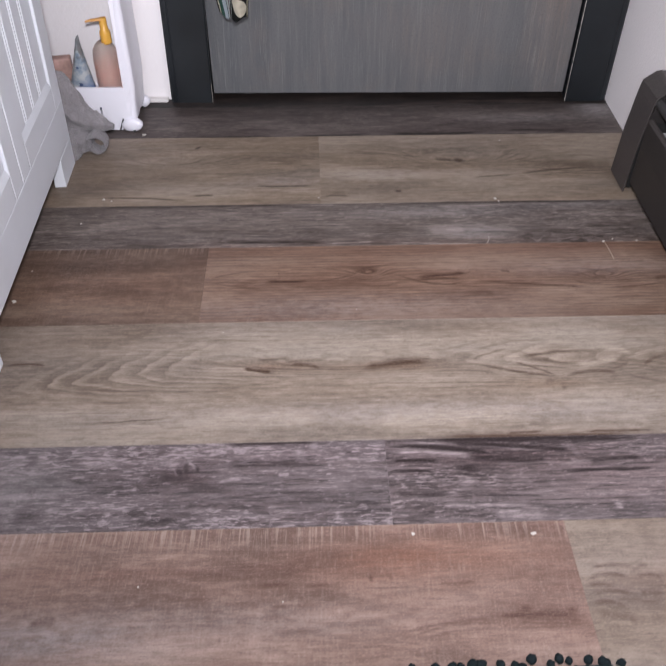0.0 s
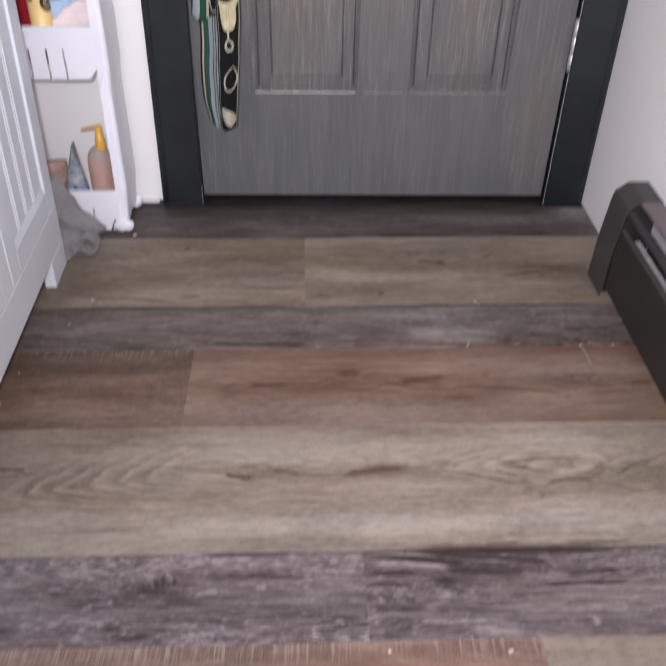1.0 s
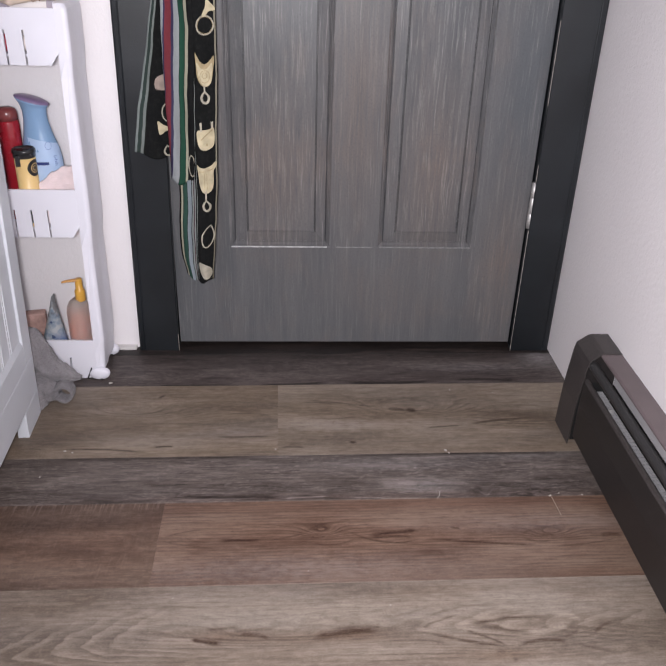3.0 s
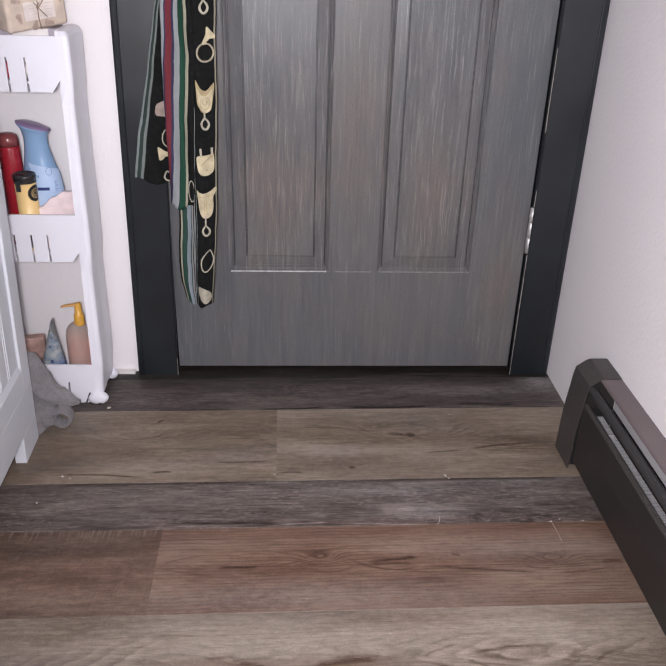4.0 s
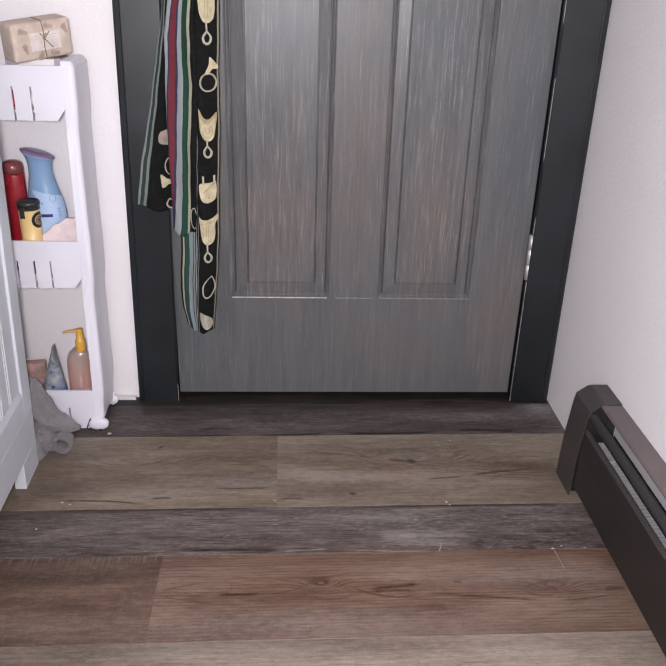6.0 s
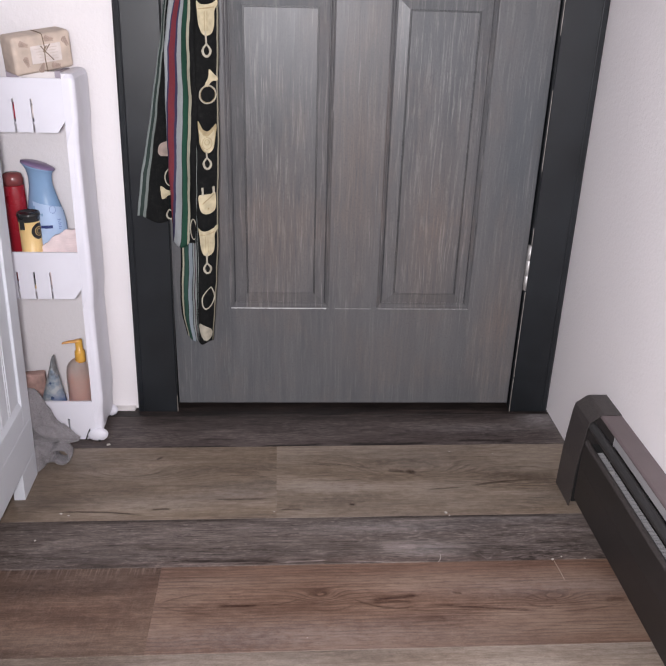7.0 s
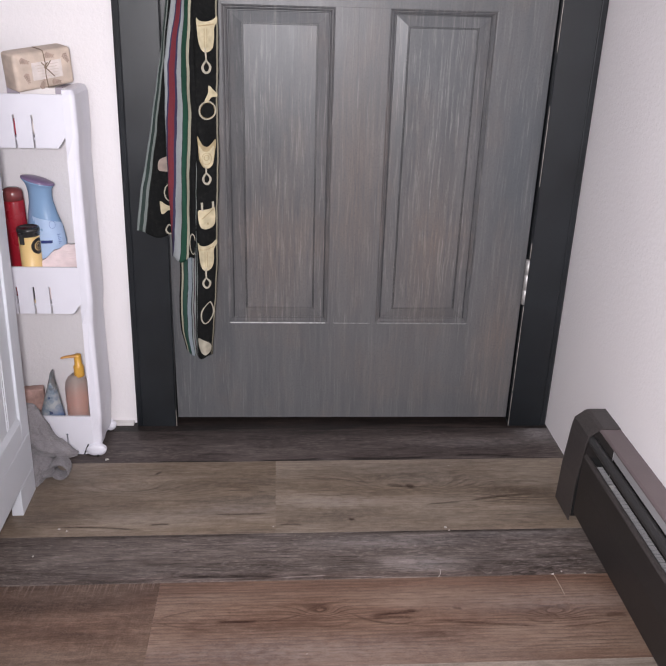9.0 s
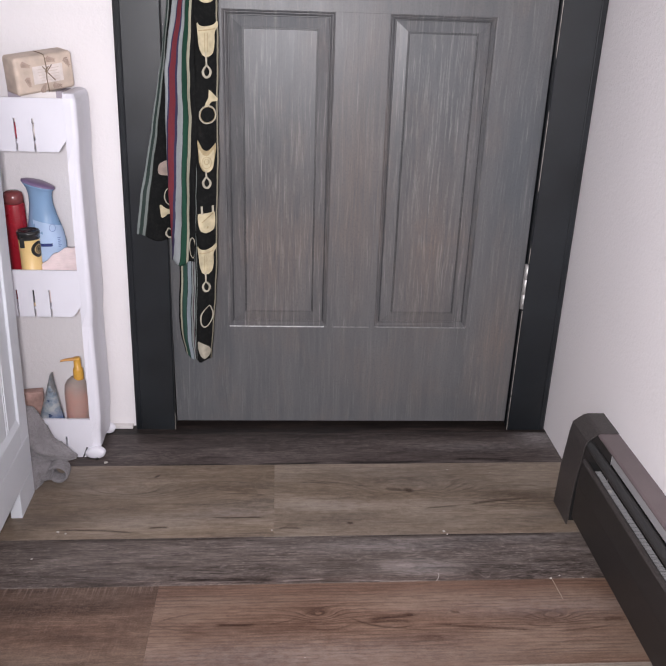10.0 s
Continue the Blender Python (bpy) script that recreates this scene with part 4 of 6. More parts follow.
# black sheet added for the shade inside, seen through the panel's end gap
part("inner_shade_sheet", extrude([(WX - 0.004, 0.012), (WX - 0.004, 0.14), (0.4135, 0.14), (0.409, 0.1), (0.4065, 0.012)], Y_CAP1 + 0.004, Y_CAP1 + 0.0025, lambda p, q, a: (p, a, q)), mat_dark_gap, heater)
part("end_plate", extrude([(WX, 0.004)] + cap_in[::-1], Y_CAP0 - 0.001, Y_CAP0 - 0.0025, lambda p, q, a: (p, a, q)), mat_heater, heater)
front = [(0.4055, 0.03), (0.407, 0.03), (0.4132, 0.1421), (0.4119, 0.1431), (0.406, 0.1)]
roll_over = [(0.4132, 0.1423), (0.4148, 0.1456), (0.4172, 0.1466), (0.4195, 0.1456), (0.4215, 0.1423), (0.4227, 0.1428), (0.4207, 0.147), (0.4174, 0.1484), (0.4138, 0.147), (0.4118, 0.1433)]
bm = extrude(front, Y_CAP1 + 0.002, Y_END, lambda p, q, a: (p, a, q))
for v in bm.verts:
    # the panel's end stands a little off the cap, its rolled lip runs on under it
    if v.co.y > Y_CAP1 and v.co.z < 0.14:
        v.co.y = Y_CAP1 - (0.0105 if v.co.z < 0.05 else 0.009)
panel = part("front_panel", bm, mat_heater_front, heater, "brown enamelled front panel in a shaded tone")
# same enamel as the panel; the light on the lip is in its tone
part("rolled_lip", extrude(roll_over, Y_CAP1 + 0.002, Y_END, lambda p, q, a: (p, a, q)), mat_heater, panel, "rolled top edge in a lighter lit tone")
damper = [(0.423 + 0.0088 * math.cos(2 * math.pi * k / 14), 0.177 + 0.0085 * math.sin(2 * math.pi * k / 14)) for k in range(14)]
part("damper", extrude(damper, Y_CAP1 + 0.01, Y_END, lambda p, q, a: (p, a, q)), plain("black_enamel", (0.032, 0.031, 0.0315), 0.36, bump=0.2, fine=700), heater, "black rolled damper blade")
topp = [(0.4325, 0.1975), (0.4335, 0.2), (0.437, 0.201), (WX, 0.201), (WX, 0.1995), (0.4375, 0.1995), (0.435, 0.1985), (0.434, 0.197)]
part("top_plate", extrude(topp, Y_CAP1 - 0.0005, Y_END, lambda p, q, a: (p, a, q)), mat_heater_top, heater, "brown top plate in a lit tone")
part("back_plate", box(WX - 0.003, WX - 0.0015, Y_END, Y_CAP1 + 0.002, 0.137, 0.198), plain("galvanised_back", (0.42, 0.41, 0.42), 0.5), heater, "pale galvanised back strip")
# lower back strip: the shadow under the damper, put on in black
part("back_plate_shade", box(WX - 0.003, WX - 0.0015, Y_END, Y_CAP1 + 0.002, 0.01, 0.1368), mat_dark_gap, heater)
bm = bmesh.new()
for i in range(380):
    y = -0.398 - i * 0.0036
    box(0.4245, 0.444, y - 0.0004, y + 0.0004, 0.08, 0.1285, bm=bm)
tagged(part("fin_pack", bm, mat_fin, heater, "thin aluminium fins in a shaded tone"), kind="stuff")
bm = bmesh.new()
for i in range(380):
    y = -0.398 - i * 0.0036
    box(0.4243, 0.4445, y - 0.00065, y + 0.00065, 0.1285, 0.13 + 0.0004 * math.sin(i * 2.3), bm=bm)
tagged(part("fin_edges", bm, mat_fin_edge, heater, "folded fin edges in a lit tone"), kind="stuff")
part("pipe", tube([(0.443, -0.47, 0.105), (0.443, -1.2, 0.105), (0.443, -2.19, 0.105)], 0.011, 12), plain("copper", (0.6, 0.3, 0.18), 0.35, 1.0), heater, "", True)
part("bracket", box(0.4248, 0.44, -0.466, -0.46, 0.12, 0.1355, 0.001, 1), mat_nickel, heater)

# ---- white beadboard cabinet ----
cabinet = thing("cabinet", "white painted cabinet with beadboard doors on short feet", "cabinet", pose(-0.6235, -0.266, 0, 0, 0, 1.8))
CW, CD, CH, LEAN = 0.63, 0.4, 0.82, 0.027


def cb(d0, d1, s0, s1, z0, z1, bevel=0.0015):
    bm = box(d0, d1, -s1, -s0, z0, z1, bevel, 2)
    for v in bm.verts:
        v.co.x += LEAN * v.co.z
    return bm


part("body", cb(-CD, -0.022, 0.0, CW, 0.06, CH), mat_cab, cabinet)
part("top", cb(-CD - 0.005, -0.001, -0.004, CW + 0.004, CH, CH + 0.018, 0.003), mat_cab, cabinet)
part("base_rail", cb(-0.0215, -0.0005, 0.0, CW, 0.056, 0.132, 0.0012), mat_cab, cabinet)
for s0, s1 in ((0.0, 0.086), (CW - 0.086, CW)):
    part("foot", cb(-0.0215, -0.0005, s0, s1, 0.0, 0.0558, 0.0012), mat_cab, cabinet)
    part("foot", cb(-CD, -CD + 0.03, s0, s1, 0.0, 0.0598, 0.0012), mat_cab, cabinet)
DZ0, DZ1, STILE = 0.1335, CH - 0.01, 0.046
for s0, s1 in ((0.0015, 0.2855), (0.2875, 0.6285)):
    a, b = s0 + STILE, s1 - STILE
    prof = [(-0.019, a), (-0.005, a)]
    for k in range(1, 4):
        c = a + (b - a) * k / 4 + 0.004
        for o in (-0.0045, 0.0045):
            prof += [(-0.005, c + o - 0.0028), (-0.009, c + o), (-0.005, c + o + 0.0028)]
    prof += [(-0.005, b), (-0.019, b)]
    panel = part("door", extrude(prof, DZ0 + 0.04, DZ1 - 0.04, lambda p, q, z: (p + LEAN * z, -q, z)), mat_cab, cabinet, "white beadboard door panel with grooves")
    part("stile", cb(-0.02, 0.0, s0, a - 0.0008, DZ0, DZ1, 0.0016), mat_cab, panel)
    part("stile", cb(-0.02, 0.0, b + 0.0008, s1, DZ0, DZ1, 0.0016), mat_cab, panel)
    for z0, z1, up in ((DZ0, DZ0 + 0.055, 1), (DZ1 - 0.055, DZ1, -1)):
        zz = (z1, z0) if up > 0 else (z0, z1)
        rail = [(-0.02, zz[1]), (-0.0002, zz[1]), (-0.0002, zz[0] - 0.012 * up), (-0.005, zz[0]), (-0.02, zz[0])]
        part("rail", extrude(rail, a, b, lambda p, z, q: (p + LEAN * z, -q, z)), mat_cab, panel)

# ---- slim rolling storage cart against the door wall ----
cart = thing("storage_cart", "slim white plastic rolling storage cart with three trays", "storage cart")
CX0, CX1, CY0, CY1 = -0.93, -0.5, -0.138, -0.034


def slotted_lip(y0, y1, z0, z1, x1, slots, zs):
    """A tray's long lip: cut by narrow upright slots, its end corner cut off."""
    out = [(CX0 + 0.03, z0)]
    for s in slots:
        out += [(s - 0.0019, z0), (s - 0.0019, zs), (s + 0.0019, zs), (s + 0.0019, z0)]
    out += [(x1 - 0.0158, z0), (x1, z0 + 0.022), (x1, z1 - 0.003), (x1 - 0.002, z1), (CX0 + 0.03, z1)]
    return extrude(out, y0, y1, lambda p, q, a: (p, a, q))


TIERS = ((0.642, 0.7355, (-0.845, -0.76, -0.7, -0.617, -0.585), 0.7), (0.322, 0.417, (-0.845, -0.76, -0.7, -0.653, -0.621, -0.59), 0.377), (0.0022, 0.093, (-0.845, -0.76, -0.7, -0.59), 0.052))
for z0, z1, slots, zs in TIERS:
    tray = part("tray", box(CX0 + 0.012, CX1 - 0.04, CY0 + 0.004, CY1 - 0.004, z0 + 0.012, z0 + 0.018, 0.002), mat_cart, cart, "white plastic tray")
    part("front_lip", slotted_lip(CY0 - 0.0035, CY0 + 0.001, z0, z1, CX1 - 0.0393 + 0.015 * z1, slots, zs), mat_cart, tray)
    part("back_lip", box(CX0 + 0.03, CX1 - 0.04, CY1 - 0.003, CY1, z0, z0 + 0.05, 0.001), mat_cart, tray)


def post_ring(z, grow, x_in, x_out, sx):
    """Outline of a side post: rounded front corner, two shallow flutes in its outer face."""
    o = []
    r = 0.009
    face = x_out + grow - 0.018
    for k in range(7):
        a = math.pi / 2 * k / 6
        o.append((face - r + r * math.sin(a), CY0 - 0.003 - grow + r - r * math.cos(a)))
    for f in (0.3, 0.38, 0.46, 0.54, 0.62, 0.7):
        o.append((face - 0.0016 * math.sin(math.pi * (f - 0.3) / 0.4), CY0 + (CY1 - CY0) * f))
    for k in range(5):
        a = math.pi / 2 * k / 4
        o.append((face - 0.008 + 0.008 * math.cos(a), CY1 - 0.008 + 0.008 * math.sin(a)))
    o += [(x_in, CY1), (x_in, CY1 - 0.008), (face - 0.012, CY1 - 0.012), (face - 0.008, CY0 + 0.012), (x_in, CY0 + 0.006), (x_in, CY0 - 0.003)]
    mid = (CX0 + CX1) / 2
    return [((p if sx > 0 else 2 * mid - p) + 0.015 * z, q, z) for p, q in o]


for sx in (1, -1):
    levels = [(0.016, -0.009), (0.023, -0.0045), (0.06, -0.003), (0.09, 0.0), (0.13, 0.0), (0.3, -0.0025), (0.34, 0.001), (0.41, 0.001), (0.45, -0.0005), (0.62, -0.0025), (0.66, 0.0), (0.725, 0.0), (0.735, -0.001), (0.743, -0.005), (0.745, -0.012)]
    part("side_post", loft([post_ring(z, gr, CX1 - 0.04, CX1, sx) for z, gr in levels]), mat_cart, cart, "white fluted side post")
    xx = CX1 - 0.03 if sx > 0 else CX0 + 0.03
    for yy, out in ((CY0 + 0.004, -1), (CY1 - 0.012, 1)):
        bm = lathe([(0.002, -0.0095), (0.009, -0.0095), (0.0164, -0.0095), (0.0169, -0.0095), (0.0174, -0.0093), (0.018, -0.0087), (0.0184, -0.0076), (0.0185, -0.006), (0.0185, 0.004), (0.014, 0.009), (0.004, 0.01)], 0, 0, 20)
        bmesh.ops.transform(bm, matrix=pose(xx - 0.0035 * sx, yy + 0.0075 * out, 0.0138, 90, 0, 0) @ Matrix.Diagonal((1.14, 0.75, 0.72, 1)), verts=bm.verts)
        for v in bm.verts:
            v.co.z = max(v.co.z, 0.0008)
        caster = part("caster", bm, mat_cart, cart, "round white caster cover", True)
        part("wheel", box(xx - 0.002, xx + 0.0035, yy + 0.0075 * out - 0.0082, yy + 0.0075 * out + 0.0078, 0.0004, 0.0052, 0.0018), mat_black, caster)
# black rod in place of the shade in a slanted slot
part("slot_shade", tube([(CX1 - 0.0585, CY0 - 0.0055, 0.0035), (CX1 - 0.0485, CY0 - 0.0055, 0.0275)], 0.0016, 6), mat_black, cart, "dark gap beside the caster")

# ---- things on the cart ----
T1, T2, T3 = 0.66, 0.34, 0.03
kraft = plain("kraft_paper", (0.585, 0.48, 0.4), 0.6, var=0.22, scale=34, bump=0.7, fine=60)
paper = plain("label_paper", (0.69, 0.62, 0.585), 0.6, var=0.16, scale=50)
white_card = plain("white_card", (0.76, 0.72, 0.71), 0.5)
lilac_band = plain("lilac_print", (0.36, 0.32, 0.37), 0.5)
twine = plain("twine", (0.22, 0.16, 0.11), 0.8)
fern = plain("fern_print", (0.4, 0.3, 0.25), 0.7, var=0.3, scale=90)

# small carton that the soap leans on, in the top tray
carton = thing("small_carton", "small white and brown carton in the top tray", "carton")
part("carton_body", box(-0.63, -0.525, -0.105, -0.045, T1, 0.7425, 0.002), white_card, carton)
for x0, x1 in ((-0.549, -0.537), (-0.634, -0.612)):
    part("printed_band", box(x0, x1, -0.1062, -0.0438, 0.7, 0.7435, 0.0005, 1), lilac_band, carton)

soap = thing("wrapped_soap", "kraft-paper wrapped soap bar tied with dark twine", "soap", pose(-0.579, -0.09, 0.776, 6, -6, 45) @ Matrix.Diagonal((0.94, 1.0, 0.95, 1)))
part("wrapper", box(-0.06, 0.06, -0.022, 0.022, -0.034, 0.034, 0.0065, 4), kraft, soap, "", True)
part("paper_label", box(-0.026, 0.036, -0.0226, -0.0215, -0.017, 0.015, 0.0003, 1), paper, soap, "pale printed label")
part("twine", tube([(0.002, -0.0236, -0.034), (0.0, -0.0238, -0.01), (0.002, -0.0238, 0.012), (0.001, -0.0236, 0.028), (0.001, -0.0213, 0.0337), (0.001, -0.012, 0.0349), (0.001, 0.012, 0.0345)], 0.0009, 6), twine, soap)
part("twine_bow", tube([(-0.006, -0.0245, 0.014), (0.003, -0.025, 0.002), (0.017, -0.0245, -0.014)], 0.0009, 6), twine, soap)
part("twine_bow", tube([(0.013, -0.0245, 0.015), (0.004, -0.0252, 0.006), (-0.002, -0.025, 0.003), (0.006, -0.0245, 0.013)], 0.0009, 6), twine, soap)
for k in range(5):
    part("printed_bar", box(-0.018 + 0.002 * k, 0.028 - 0.003 * (k % 2), -0.0231, -0.0225, 0.0085 - 0.0052 * k, 0.0095 - 0.0052 * k), plain("faint_print", (0.55, 0.47, 0.42), 0.6), soap)
for fx, fz, ang in ((-0.04, 0.02, 20), (-0.037, -0.01, 75), (0.046, 0.016, 60), (-0.008, -0.026, -60), (0.02, -0.025, 10), (0.012, 0.024, 15)):
    bm = bmesh.new()
    for k in range(5):
        for s in (-1, 1):
            u, reach = -0.009 + k * 0.0036, 0.0062 - 0.0008 * k
            vs = [bm.verts.new((u, -0.0225, 0)), bm.verts.new((u + 0.0035, -0.0225, s * reach)), bm.verts.new((u + 0.006, -0.0225, s * reach * 0.8)), bm.verts.new((u + 0.0034, -0.0225, 0))]
            bm.faces.new(vs)
    bmesh.ops.transform(bm, matrix=pose(fx, 0, fz) @ pose(0, 0, 0, 0, ang, 0), verts=bm.verts)
    part("fern_print", bm, fern, soap)

tray_tube = thing("red_tube", "red and white tube lying in the top tray", "tube")
part("tube_body", tube([(-0.72, -0.12, T1 + 0.016), (-0.66, -0.121, T1 + 0.016), (-0.606, -0.122, T1 + 0.016)], 0.0145, 14), plain("red_plastic", (0.4, 0.015, 0.04), 0.4), tray_tube, "", True)
part("cap", tube([(-0.6055, -0.122, T1 + 0.016), (-0.57, -0.123, T1 + 0.016)], 0.013, 14), paper, tray_tube, "white cap", True)

red = plain("red_can_enamel", (0.29, 0.012, 0.022), 0.28, var=0.1, bump=0.02)
can = thing("spray_can", "dark red spray can with a domed cap", "spray can")
part("can", lathe([(0.018, T2), (0.0198, T2 + 0.003), (0.0198, 0.53), (0.0192, 0.5325)], -0.6575, -0.08), red, can, "", True)
part("cap", lathe([(0.0194, 0.533), (0.0194, 0.542), (0.0188, 0.548), (0.0165, 0.553), (0.011, 0.556), (0.001, 0.557)], -0.6575, -0.08), plain("red_cap", (0.2, 0.05, 0.05), 0.25), can, "red plastic cap", True)

blue = plain("blue_plastic", (0.24, 0.38, 0.58), 0.22, var=0.08, bump=0.02)
sprayer = thing("air_freshener", "light blue curved spray bottle with a purple top", "spray bottle")
SX, SY = -0.605, -0.072
prof = [(0.028, T2, 0), (0.033, T2 + 0.004, 0), (0.0365, 0.42, 0.001), (0.0365, 0.455, 0.001), (0.034, 0.478, 0.0), (0.0275, 0.505, -0.002), (0.0225, 0.53, -0.003), (0.022, 0.545, -0.003), (0.024, 0.557, -0.004), (0.0285, 0.564, -0.0045), (0.031, 0.567, -0.005)]
rings = []
for r, z, dx in prof:
    tilt = max(0.0, (z - 0.53) / 0.04)
    rings.append([(SX + dx + r * math.cos(2 * math.pi * i / 28), SY + 0.72 * r * math.sin(2 * math.pi * i / 28), z - tilt * 0.27 * r * math.cos(2 * math.pi * i / 28)) for i in range(28)])
part("bottle", loft(rings), blue, sprayer, "glossy light blue bottle", True)
top = [[(SX - 0.005 + r * math.cos(2 * math.pi * i / 28), SY + 0.72 * r * math.sin(2 * math.pi * i / 28), z - 0.27 * r * math.cos(2 * math.pi * i / 28)) for i in range(28)] for r, z in ((0.0312, 0.5675), (0.0305, 0.57), (0.022, 0.573), (0.008, 0.574))]
part("spray_top", loft(top), plain("purple_plastic", (0.24, 0.17, 0.3), 0.3), sprayer, "purple spray top", True)


def wrapped(a0, a1, low, high, out, n=18):
    """A strip round the bottle's belly between two heights, given at each angle."""
    bm = bmesh.new()
    rows = []
    for k in range(7):
        row = []
        for i in range(n + 1):
            a = a0 + (a1 - a0) * i / n
            z0, z1 = low(a), high(a)
            z = z0 + (z1 - z0) * k / 6
            r = 0.0365 + out - max(0.0, z - 0.458) * 0.17
            row.append(bm.verts.new((SX + 0.001 + r * math.cos(math.radians(a)), SY + r * 0.72 * math.sin(math.radians(a)), z)))
        rows.append(row)
    for p, q in zip(rows, rows[1:]):
        for i in range(n):
            bm.faces.new((p[i], p[i + 1], q[i + 1], q[i]))
    return bm


label = part("label", wrapped(190, 355, lambda a: 0.352, lambda a: 0.508 - 0.00012 * (a - 190), 0.0008), plain("pale_blue_label", (0.43, 0.56, 0.77), 0.3, var=0.1, scale=30), sprayer, "pale blue label", True)
navy = plain("navy_print", (0.02, 0.035, 0.16), 0.4)
part("printed_bar", wrapped(262, 296, lambda a: 0.4515, lambda a: 0.4575, 0.0014, 6), navy, label)
faint = plain("faint_navy_print", (0.2, 0.27, 0.5), 0.4)
for k in range(6):
    part("printed_bar", wrapped(314, 322 + 4 * (k % 2), lambda a: 0.449 + 0.0035 * k, lambda a: 0.4505 + 0.0035 * k, 0.0013, 4), faint, label)
bm = bmesh.new()
rows = [[bm.verts.new((SX + 0.001 + (0.0372 - 0.004) * math.cos(math.radians(305 + 11.5 * q * math.cos(w))), SY + 0.0268 * math.sin(math.radians(305 + 11.5 * q * math.cos(w))) - 0.0006, 0.488 + 0.0078 * q * math.sin(w))) for w in [2 * math.pi * i / 22 for i in range(22)]] for q in (1.0, 0.86)]
for i in range(22):
    bm.faces.new((rows[0][i], rows[0][(i + 1) % 22], rows[1][(i + 1) % 22], rows[1][i]))
part("round_emblem", bm, faint, label)

yellow = plain("yellow_tin", (0.78, 0.55, 0.24), 0.4, var=0.06)
tin = thing("yellow_canister", "small yellow canister with a black lid", "canister")
part("canister", lathe([(0.018, T2), (0.0195, T2 + 0.002), (0.0195, 0.472)], -0.626, -0.113), yellow, tin, "", True)
smoke = plain("smoky_plastic", (0.03, 0.03, 0.031), 0.25)
part("lid", lathe([(0.0202, 0.4725), (0.0205, 0.4735), (0.0205, 0.481), (0.0216, 0.4815), (0.0216, 0.4855), (0.0202, 0.4885), (0.0185, 0.489), (0.0175, 0.4872), (0.001, 0.4868)], -0.626, -0.113), smoke, tin, "smoky black plastic lid", True)


def on_tin(cx_deg, cz, rx, rz, lift, n=24, inner=0.0):
    """A round print that follows the tin's side."""
    bm = bmesh.new()
    rows = []
    for q in (1.0, 0.75, 0.5, 0.25) if not inner else (1.0, inner):
        row = []
        for i in range(n):
            w = 2 * math.pi * i / n
            a = math.radians(cx_deg) + rx * q * math.cos(w) / 0.0195
            row.append(bm.verts.new((-0.626 + (0.0195 + lift) * math.cos(a), -0.113 + (0.0195 + lift) * math.sin(a), cz + rz * q * math.sin(w))))
        rows.append(row)
    for p, q in zip(rows, rows[1:]):
        for i in range(n):
            bm.faces.new((p[i], p[(i + 1) % n], q[(i + 1) % n], q[i]))
    if not inner:
        bm.faces.new(rows[-1])
    return bm


badge = part("round_badge", on_tin(-20, 0.4535, 0.0158, 0.0158, 0.0003), mat_black, tin, "round black printed badge")
part("badge_ring", on_tin(-20, 0.4535, 0.0092, 0.0092, 0.0006, inner=0.86), yellow, badge)
part("badge_ring", on_tin(-22, 0.4535, 0.005, 0.005, 0.0006, inner=0.8), yellow, badge)
part("latch", box(-0.6375, -0.6285, -0.1345, -0.1325, 0.4585, 0.479, 0.0008), smoke, tin, "smoky latch strip")
# black band added low on the tin so that the lip's slots look dark
part("printed_band", lathe([(0.0197, 0.348), (0.0199, 0.35), (0.0199, 0.404), (0.0197, 0.405)], -0.626, -0.113), mat_black, tin, "black band behind the tray's slots")

# pale ribbed packet in the middle tray
rnd = random.Random(5)
rings = []
for k in range(37):
    f = k / 36
    x = -0.613 + 0.078 * f
    rise = min(1.0, f / 0.8)
    h = 0.412 + 0.043 * rise * (1.6 - 0.6 * rise) + 0.0015 * math.sin(f * 21)
    row = []
    for j in range(101):
        z = T2 + (h - T2) * j / 100
        row.append((x, -0.117 + 0.004 * math.sin(3 * f) + 0.0009 * min(1.0, (100 - j) / 8) * math.sin(z * 1800 + 3 * f) - 0.012 * ((z - T2) / 0.12 - 1) * 0.3, z))
    rings.append(row)
bm = bmesh.new()
grid = [[bm.verts.new(p) for p in row] for row in rings]
for p, q in zip(grid, grid[1:]):
    for j in range(100):
        bm.faces.new((p[j], q[j], q[j + 1], p[j + 1]))
pack = tagged(part("paper_packet", bm, plain("pink_wrap", (0.78, 0.65, 0.65), 0.45, var=0.12, scale=60), smooth=True), "pale pink ribbed wrap packet in the tray", "packet")
thick = pack.modifiers.new("thickness", "SOLIDIFY")
thick.thickness = 0.008

# bottom tray: soap bottle, tube, small box
soap_bottle = thing("soap_bottle", "clear pump bottle of orange soap with a yellow pump", "soap bottle")
BX, BY = -0.575, -0.086
clear = Graph("frosted_plastic").finish((0.93, 0.84, 0.78), 0.28, 0.0, 0.5, Transmission_Weight=0.75, IOR=1.15)
liquid = plain("orange_soap", (0.66, 0.2, 0.12), 0.25, var=0.08, bump=0.0, Transmission_Weight=0.15)
amber = plain("yellow_pump_plastic", (0.74, 0.4, 0.07), 0.35, var=0.06, bump=0.03)
part("bottle", lathe([(0.02, T3), (0.0245, T3 + 0.004), (0.025, 0.06), (0.0248, 0.13), (0.0225, 0.147), (0.017, 0.157), (0.0115, 0.161), (0.0105, 0.163)], BX, BY, 32), clear, soap_bottle, "frosted clear bottle", True)
part("liquid", lathe([(0.019, T3 + 0.003), (0.0235, T3 + 0.006), (0.0241, 0.06), (0.0239, 0.1295), (0.001, 0.13)], BX, BY, 32), liquid, soap_bottle, "orange liquid soap", True)
PX = BX + 0.0075
